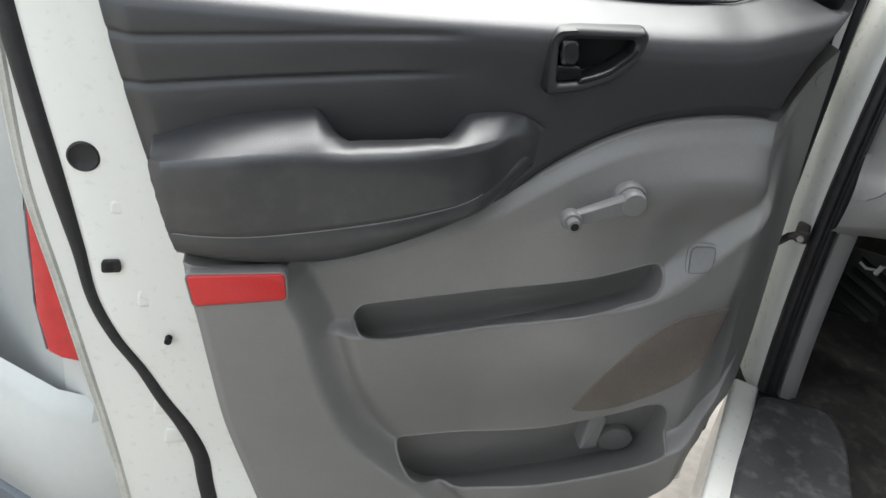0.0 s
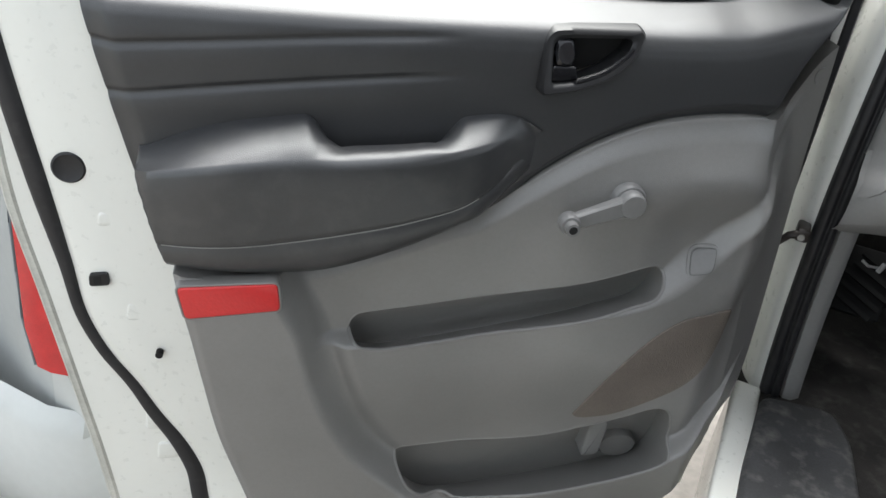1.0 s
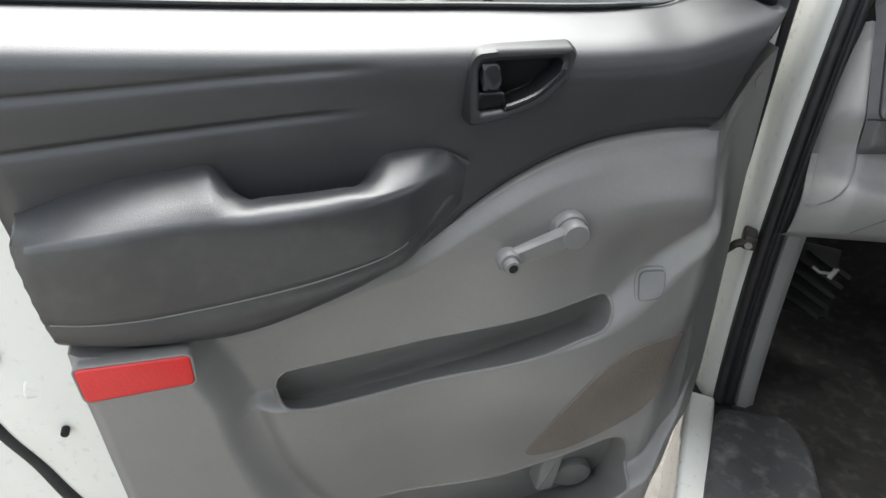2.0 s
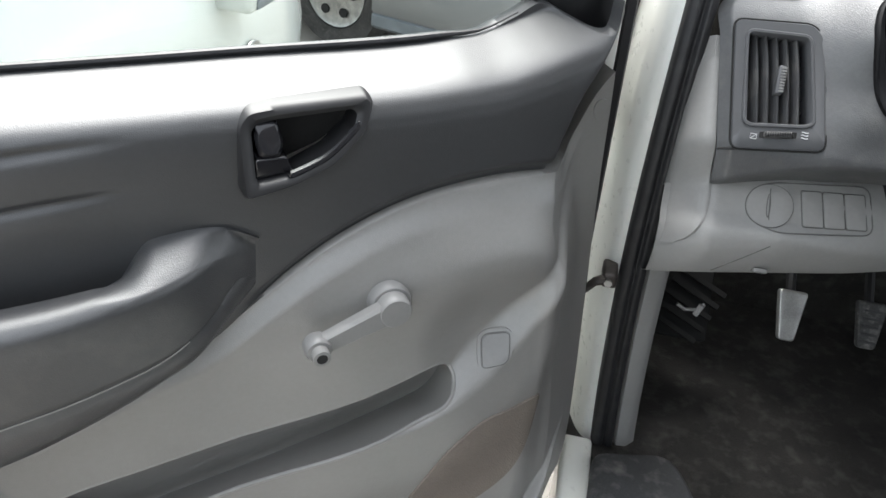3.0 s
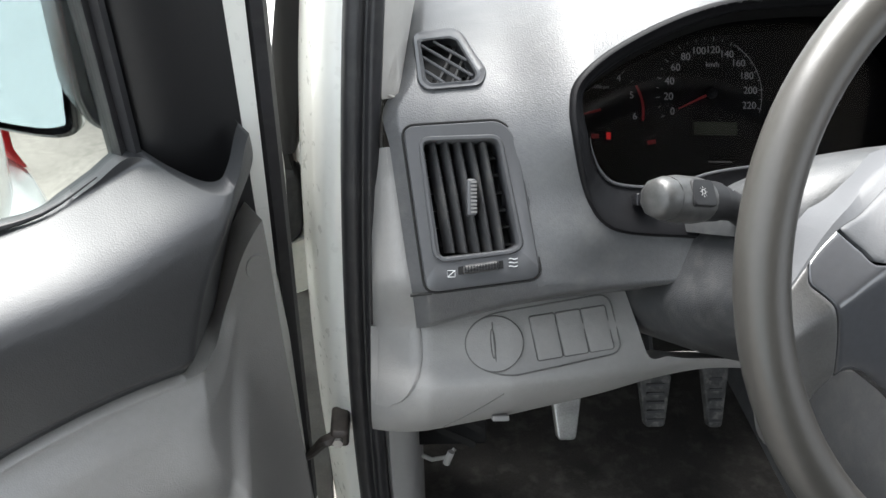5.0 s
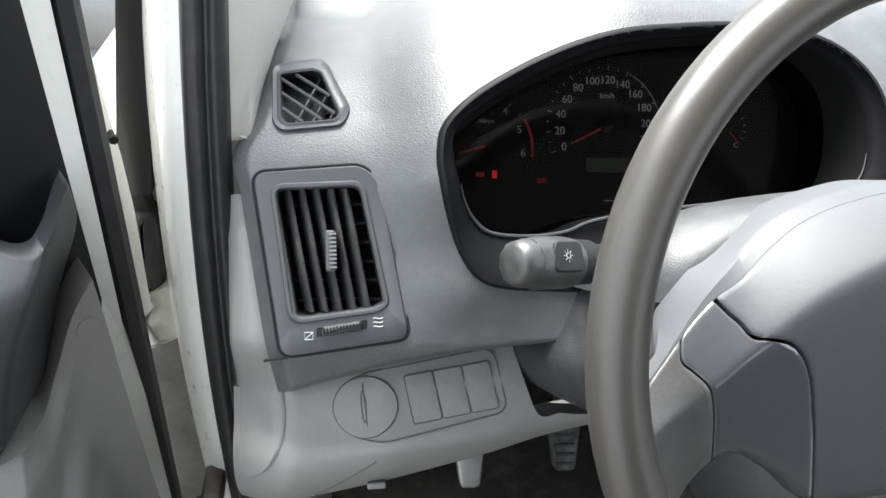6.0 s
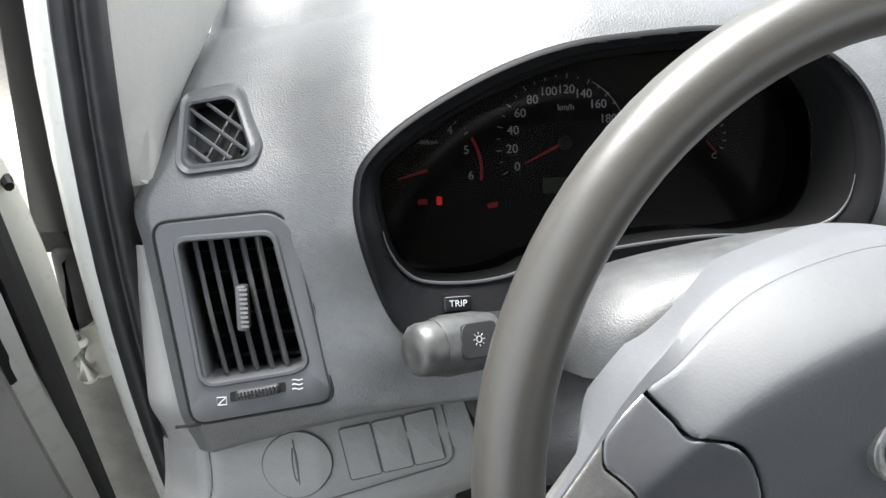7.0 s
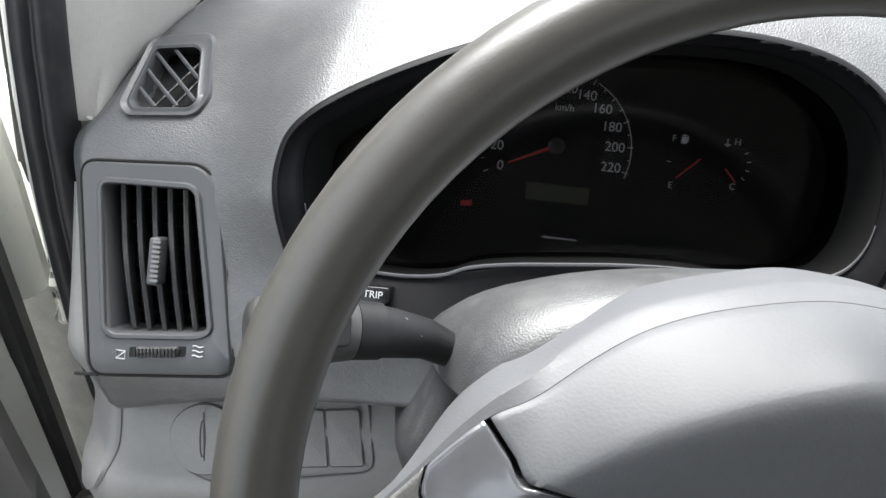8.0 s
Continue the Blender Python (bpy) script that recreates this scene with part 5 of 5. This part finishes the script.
lampsign = part("lamp_sign", bm_band(*[np.array([(r * math.cos(a), r * math.sin(a)) for a in (k * math.pi / 8 for k in range(16))]) for r in (0.0019, 0.0014)], -0.0002, 0.0003), SIGN, stalk, "", on_stalk(0.0300, 0, 0) @ Matrix.Translation((0, 0, 0.0008)))
for k in range(8):
    a = k * math.pi / 4
    part("ray", bm_tube([(0.0025 * math.cos(a), 0.0025 * math.sin(a), 0), (0.0038 * math.cos(a), 0.0038 * math.sin(a), 0)], 0.00025, 4), SIGN, lampsign)
side_sign = Matrix.Translation(root.lerp(collar, 0.62) + Vector((0.0, 0.0075, 0.0125)))
for sgn in (-1, 1):
    part("turn_arrow", bm_prism([(sgn * 0.0006, 0.0010), (sgn * 0.0026, 0.0010), (sgn * 0.0026, 0.0022), (sgn * 0.0048, 0.0), (sgn * 0.0026, -0.0022), (sgn * 0.0026, -0.0010), (sgn * 0.0006, -0.0010)], 0.0, 0.0003), MARK, stalk, "", side_sign)
part("beam_sign", bars([(0, 0, 0.0045, 0.001, 10), (0.001, 0.0016, 0.004, 0.0008, -15)]), MARK, stalk, "", Matrix.Translation(root.lerp(collar, 0.72) + Vector((0.0, 0.0125, 0.0100 - FACE))))

# ---- pedals and footwell ----
def pedal(name, label, x, y, z, w, h, tilt, material):
    top = thing(name, label, "pedal", Matrix.Translation((x, y, z)) @ Matrix.Rotation(radians(tilt), 4, "X"), "pedals")
    part("pad", bm_prism(rounded([(-w / 2 - 0.004, h / 2), (w / 2 + 0.004, h / 2), (w / 2 - 0.004, -h / 2), (-w / 2 + 0.006, -h / 2)], 0.006), -0.008, 0.004, 0.003), material, top)
    if material is PEDAL:
        for k in range(5):
            part("tread", bm_box(-w / 2 + 0.006, w / 2 - 0.006, -h / 2 + 0.008 + k * h / 6, -h / 2 + 0.011 + k * h / 6, 0.002, 0.0065), RUBBER, top)
    part("arm", bm_tube([(0, 0.0, -0.006), (0, h * 0.6, -0.02), (0, h * 1.4, -0.04), (0, 0.24, -0.09)], 0.007, 8), BLACK, top)
    return top


pedal("clutch_pedal", "worn pale steel clutch pedal over dark carpet", 0.572, 1.402, 0.895, 0.032, 0.070, 62, METAL)
pedal("brake_pedal", "worn ribbed rubber brake pedal over dark carpet", 0.686, 1.425, 0.888, 0.034, 0.066, 62, PEDAL)
pedal("accelerator_pedal", "dusty grey rubber accelerator pedal over dark carpet", 0.772, 1.448, 0.872, 0.028, 0.080, 62, PEDAL)
rest = thing("foot_rest", "black ribbed plastic foot rest in the footwell", "foot rest", Matrix.Translation((0.440, 1.475, 0.80)) @ Matrix.Rotation(radians(50), 4, "X"))
part("plate", bm_box(-0.050, 0.050, -0.02, 0.10, -0.015, 0.0, 0.004), FOOT, rest)
for k in range(5):
    part("rib", bm_box(-0.040, 0.040, -0.01 + k * 0.021, -0.002 + k * 0.021, -0.002, 0.006), FOOT, rest, "", Matrix.Rotation(radians(-25), 4, "Z"))
solid("trim_pedal_bracket", bm_box(0.53, 0.82, 1.44, 1.75, 1.02, 1.06, 0.01), BLACK, "black steel pedal bracket under the dash", "pedal bracket", "structure")
lever = thing("hood_release", "small hood release lever with pale sign", "lever")
part("handle", bm_tube([(0.395, 1.262, 0.970), (0.405, 1.262, 0.964), (0.420, 1.264, 0.965), (0.428, 1.268, 0.972)], 0.0022, 8), METAL, lever)
part("grip", bm_tube([(0.424, 1.262, 0.974), (0.419, 1.260, 0.960)], 0.0036, 8), CRANK, lever)
mat_pts = rounded([(0.335, 0.60), (0.335, 1.10), (0.345, 1.290), (0.39, 1.300), (0.455, 1.315), (0.485, 1.25), (0.500, 1.10), (0.52, 0.60)], 0.03)
solid("floor_mat", bm_prism(mat_pts, 0.655, 0.685, 0.010), MATTE, "dusty grey rubber step mat on the sill", "floor mat")
solid("sill", bm_box(0.300, 0.345, -0.5, 1.33, 0.50, 0.672, 0.008), WHITE, "cream-white painted door sill", "door sill", "structure")
solid("tunnel", bm_rings([[(x, y, z) for x, z in ((0.93, 0.65), (0.96, 0.86), (1.00, 0.95), (1.35, 0.95), (1.38, 0.65))] for y in (0.9, 1.4, 1.75)]), DASH, "dark grey centre console side", "console", "structure")

# ---- door front edge, quarter post and mirror ----
part("quarter_post", bm_rings([[(u - 0.06 * (v - 0.13), v, w) for u, w in ((-0.002, -0.094), (0.004, -0.088), (0.036, -0.084), (0.070, -0.086), (0.084, -0.094), (0.084, -0.12), (0.0, -0.12))] for v in np.linspace(0.02, 0.62, 12)]), BLACK, door, "black plastic window post panel")
part("glass_channel", bm_rings([[(u - 0.06 * (v - 0.13), v, w) for u, w in ((-0.022, -0.096), (-0.018, -0.086), (-0.013, -0.090), (-0.008, -0.084), (-0.003, -0.088), (-0.003, -0.11), (-0.022, -0.11))] for v in np.linspace(0.11, 0.62, 10)]), RUBBER, door, "black rubber glass run channel")
part("front_edge", bm_rings([[(u - 0.02 * (v + 0.05), v, w) for u, w in ((0.074, -0.092), (0.084, -0.089), (0.094, -0.090), (0.096, -0.15), (0.074, -0.15))] for v in np.linspace(-0.72, 0.62, 24)]), WHITE, door, "cream-white door frame edge")
part("front_seal", bm_rings([[(u - 0.02 * (v + 0.05), v, w) for u, w in ((0.094, -0.102), (0.098, -0.090), (0.107, -0.088), (0.113, -0.094), (0.113, -0.13), (0.094, -0.13))] for v in np.linspace(-0.60, 0.62, 24)]), RUBBER, door, "black rubber door edge seal")
part("trim_clip", drape(np.array([(0.060 + 0.009 * math.cos(a), 0.046 + 0.0115 * math.sin(a)) for a in (k * math.pi / 12 for k in range(24))]), w_lower, 0.0015, 0.001, 5), LIGHT, door, "round grey trim clip")
mirror = part("mirror_housing", bm_rings([[(x * k + dx, y * k2 + 0.235, n) for x, y in loop([(-0.075, -0.040), (-0.060, -0.075), (0.0, -0.092), (0.052, -0.098), (0.062, -0.07), (0.062, 0.07), (0.04, 0.10), (-0.05, 0.10), (-0.078, 0.05)], 5)] for k, k2, dx, n in ((0.5, 0.5, 0.01, -0.075), (0.85, 0.88, 0.005, -0.055), (1.0, 1.0, 0, -0.015), (1.0, 1.0, 0, 0.004), (0.96, 0.965, 0, 0.008), (0.93, 0.94, 0, 0.0))]), GLOSSBLACK, door, "black door mirror housing", Matrix.Translation((-0.088, 0.0, -0.190)) @ Matrix.Rotation(radians(-31), 4, "Y") @ Matrix.Rotation(radians(-7.6), 4, "X"))
GLASSO = loop([(-0.068, -0.036), (-0.055, -0.066), (0.0, -0.083), (0.048, -0.089), (0.056, -0.066), (0.056, 0.064), (0.036, 0.090), (-0.046, 0.090), (-0.070, 0.046)], 5)
dome = [[(x * k, y * k + 0.235, 0.0078 - (x * x + y * y) * k * k / 2.8 - 0.085 * y * k - 0.0066 * (k > 0.995)) for x, y in GLASSO] for k in (1.0, 0.99, 0.85, 0.7, 0.55, 0.4, 0.25, 0.12, 0.02)]
part("mirror_glass", bm_rings(dome, cap=(False, True)), MIRROR, mirror, "slightly domed clear mirror glass", sharp=60)
part("mirror_foot", bm_prism(rounded([(-0.036, 0.186), (-0.032, 0.170), (-0.024, 0.160), (-0.010, 0.160), (-0.004, 0.170), (-0.010, 0.380), (-0.036, 0.380)], 0.010), -0.165, -0.108, 0.012), GLOSSBLACK, door, "black mirror foot")
part("mirror_arm", bm_tube([(0.01, 0.290, -0.105), (-0.015, 0.292, -0.135), (-0.050, 0.280, -0.19)], [0.016, 0.016, 0.020], 12, 0.7), GLOSSBLACK, door, "black mirror arm")
outer = part("frame_outer", bm_rings([[(u - 0.10 * max(v - 0.10, 0), v, w) for u, w in ((0.098, -0.128), (0.120, -0.132), (0.132, -0.142), (0.134, -0.165), (0.098, -0.165))] for v in np.linspace(-0.02, 0.62, 14)]), WHITE, door, "cream-white outer door frame")
part("frame_bolt", bm_tube([(0.122, 0.150, -0.128), (0.122, 0.150, -0.140)], [0.0035, 0.005], 8), BLACK, outer, "black frame bolt")

# ---- the van's own fender, seen through the door gap ----
solid("wall_fender", bm_rings([[(x, y, z) for x, z in rounded([(0.12, 0.50), (0.275, 0.50), (0.275, 1.27), (0.20, 1.285), (0.13, 1.22)], 0.03, 3)] for y in (1.415, 1.43, 2.3)]), WHITE, "cream-white painted front fender", "fender", "structure")

# ---- vehicles parked around ----
CARWHITE = mat("white_car_paint", (0.58, 0.60, 0.585), 0.22, blotch=0.03, bscale=3, coat=0.6, dust=0.05)
GREYCAR = mat("grey_car_paint", (0.20, 0.205, 0.21), 0.3, blotch=0.05, bscale=3, coat=0.5, dust=0.1)
BLUEWHITE = mat("pale_blue_white_paint", (0.60, 0.68, 0.72), 0.25, blotch=0.04, bscale=3, coat=0.5)
TAIL = mat("red_tail_lamp", (0.55, 0.012, 0.015), 0.18, blotch=0.15, bscale=25, coat=0.6)
CARGLASS = mat("dark_car_glass", (0.10, 0.12, 0.13), 0.06, blotch=0.1, spec=0.8)
BUMPER = mat("grey_bumper_plastic", (0.16, 0.18, 0.20), 0.5, blotch=0.15, bscale=12)
TYRE = mat("dusty_tyre_rubber", (0.035, 0.034, 0.033), 0.8, blotch=0.3, bscale=20, dust=0.15)


def wheel_of(parent, x, y, side):
    """A road wheel with tyre and rim, its axle along x."""
    turn = lambda r, dx: [(x + side * dx, y + r * math.cos(a), 0.31 + r * math.sin(a)) for a in (k * math.pi / 18 for k in range(36))]
    tyre = part("wheel", bm_rings([turn(0.20, -0.20), turn(0.29, -0.20), turn(0.31, -0.16), turn(0.31, -0.04), turn(0.29, 0.0), turn(0.20, 0.0), turn(0.195, -0.03)], cap=(True, False)), TYRE, parent, "dusty tyre")
    rim = part("rim", bm_rings([turn(0.197, -0.025), turn(0.19, -0.005), turn(0.17, -0.015), turn(0.06, 0.0), turn(0.01, 0.005)]), METAL, tyre, "silver wheel rim")
    for k in range(6):
        a = k * math.pi / 3
        part("rim_hole", bm_tube([(x + side * 0.002, y + 0.12 * math.cos(a), 0.31 + 0.12 * math.sin(a)), (x - side * 0.05, y + 0.12 * math.cos(a), 0.31 + 0.12 * math.sin(a))], 0.026, 10), PIT, rim)


def hatchback(m, paint, label, half=0.72, length=3.6, height=1.62, lamp=(0.62, 1.16), waist=1.02):
    """A small car; its rear stands at y = 0 facing -y, its bonnet towards +y."""
    car = thing("parked_car", label, "car", m, "parked cars")
    prof = [(0.04, 0.30), (-0.02, 0.40), (-0.05, 0.55), (-0.02, 0.62), (0.03, 0.66), (0.02, 0.90), (0.05, 1.10), (0.12, 1.22), (0.34, height - 0.10), (0.50, height - 0.02), (0.9, height), (length * 0.5, height), (length * 0.62, height - 0.12), (length * 0.74, 1.02), (length * 0.9, 0.92), (length - 0.05, 0.78), (length, 0.55), (length - 0.04, 0.28)]
    rows = []
    for k in range(21):
        a = -1 + 2 * k / 20
        row = []
        for y, z in prof:
            x = a * (half - 0.11 * float(smooth(z, 0.95, height)))
            yy = y + (0.20 * abs(a) ** 3.2 if y < length / 2 else -0.25 * abs(a) ** 3)
            row.append((x, yy, z - 0.035 * abs(a) ** 4 * (z > 1.3)))
        rows.append(row)
    for a in (0, -1):
        edge = [(x * 0.985, 0.25 + (y - 0.25) * 0.97, 0.3 + (z - 0.3) * 0.985) for x, y, z in rows[a]]
        floor = [(x * 0.98, y, 0.28) for x, y, z in rows[a]]
        rows = ([floor, edge] + rows) if a == 0 else (rows + [edge, floor])
    part("body", bm_grid(rows), paint, car, "", sharp=50)
    zs = (1.225, height - 0.125)
    part("rear_window", bm_grid([[(x, 0.118 + 0.20 * abs(x / half) ** 3.2 + 0.22 * (z - 1.22) / 0.30 - 0.004, z) for x in np.linspace(-half * 0.78, half * 0.78, 12)] for z in np.linspace(*zs, 5)]), CARGLASS, car, "dark rear window")
    part("wiper", bm_tube([(0.02, 0.105, 1.235), (-0.15, 0.150, 1.285), (-0.36, 0.175, 1.31)], 0.010, 6), BLACK, car, "black rear wiper")
    def wrap(a, z, out=0.0):
        """A point on the car's skin: a runs over the rear from -1 to 1 and on along the flanks."""
        h = half - 0.11 * float(smooth(z, 0.95, height))
        q = min(abs(a), 1)
        turn = float(smooth(abs(a), 0.75, 1.1))
        return (math.copysign(h * q + out * turn, a), 0.20 * q**3.2 + max(abs(a) - 1, 0) - out * (1 - turn) + (0.012 if z > 0.65 else -0.06 * (1 - turn)), z)

    for sgn in (-1, 1):
        part("tail_lamp", bm_grid([[wrap(sgn * a, z, 0.012) for a in np.linspace(0.86 if sgn < 0 else 0.965, 1.035, 9)] for z in np.linspace(*lamp, 12)]), TAIL, car, "tall red tail lamp")
        part("lamp_edge", bm_tube([wrap(sgn * 1.040, z, 0.010) for z in np.linspace(*lamp, 10)], 0.0022, 6), BUMPER, car)
        side_win = [[(sgn * (half - 0.11 * float(smooth(z, 0.95, height)) + 0.004), y + 0.25 * (z - waist), z) for y in np.linspace(0.45, length * 0.60, 8)] for z in np.linspace(waist, height - 0.16, 4)]
        part("side_window", bm_grid(side_win), CARGLASS, car, "dark side window")
        for y in (0.92, length - 0.75):
            wheel_of(car, sgn * half * 0.985, y, sgn)
    part("bumper", bm_grid([[wrap(a, z, o) for a in np.linspace(-1.45, 1.45, 50)] for o, z in ((0.0, 0.24), (0.03, 0.28), (0.035, 0.38), (0.03, 0.50), (0.0, 0.535))]), paint, car, "body-coloured rear bumper")
    part("bumper_strip", bm_grid([[wrap(a, z, o) for a in np.linspace(-1.45, 1.45, 50)] for o, z in ((0.0, 0.18), (0.028, 0.20), (0.03, 0.255), (0.0, 0.27))]), BUMPER, car, "grey plastic bumper skirt")
    grab = part("tailgate_handle", bm_box(0.125, 0.235, -0.022, 0.06, 1.062, 1.132, 0.014), paint, car, "moulded tailgate handle")
    part("handle_recess", bm_box(0.150, 0.226, -0.026, 0.0, 1.068, 1.086, 0.004), BUMPER, grab)
    part("plate_recess", bm_box(-0.24, 0.24, 0.008, 0.03, 0.72, 0.86, 0.006), paint, car)
    oval = np.array([(0.05 * math.cos(a), 0.065 * math.sin(a)) for a in (k * math.pi / 14 for k in range(28))])
    part("emblem", bm_band(oval, oval * 0.86, 0.0, 0.008, 0.002), METAL, car, "plain oval chrome emblem", Matrix.Translation((0.235, 0.030, 0.915)) @ Matrix.Rotation(radians(90), 4, "X"))
    part("name_bar", bm_box(-0.12, 0.05, 0.014, 0.022, 0.975, 1.005, 0.002), METAL, car, "plain chrome name bar")
    return car


# a van stands close behind the open door; other cars stand farther off in the yard
hatchback(Matrix.Translation((-0.395, 1.69, 0)) @ Matrix.Rotation(radians(87), 4, "Z"), CARWHITE, "white parked van with tall red tail lamps", 0.90, 4.2, 1.95, (0.62, 1.34))
hatchback(Matrix.Translation((0.10, -3.05, 0)) @ Matrix.Rotation(radians(90), 4, "Z"), BLUEWHITE, "pale blue-white parked van on the dusty yard", 0.85, 4.4, 2.85, (0.62, 1.34), 2.30)
hatchback(Matrix.Translation((-5.4, -4.9, 0)) @ Matrix.Rotation(radians(235), 4, "Z"), CARWHITE, "white parked car farther back in the yard")
hatchback(Matrix.Translation((0.02, 5.10, 0)) @ Matrix.Rotation(radians(70), 4, "Z"), GREYCAR, "dusty grey parked car beyond the van")
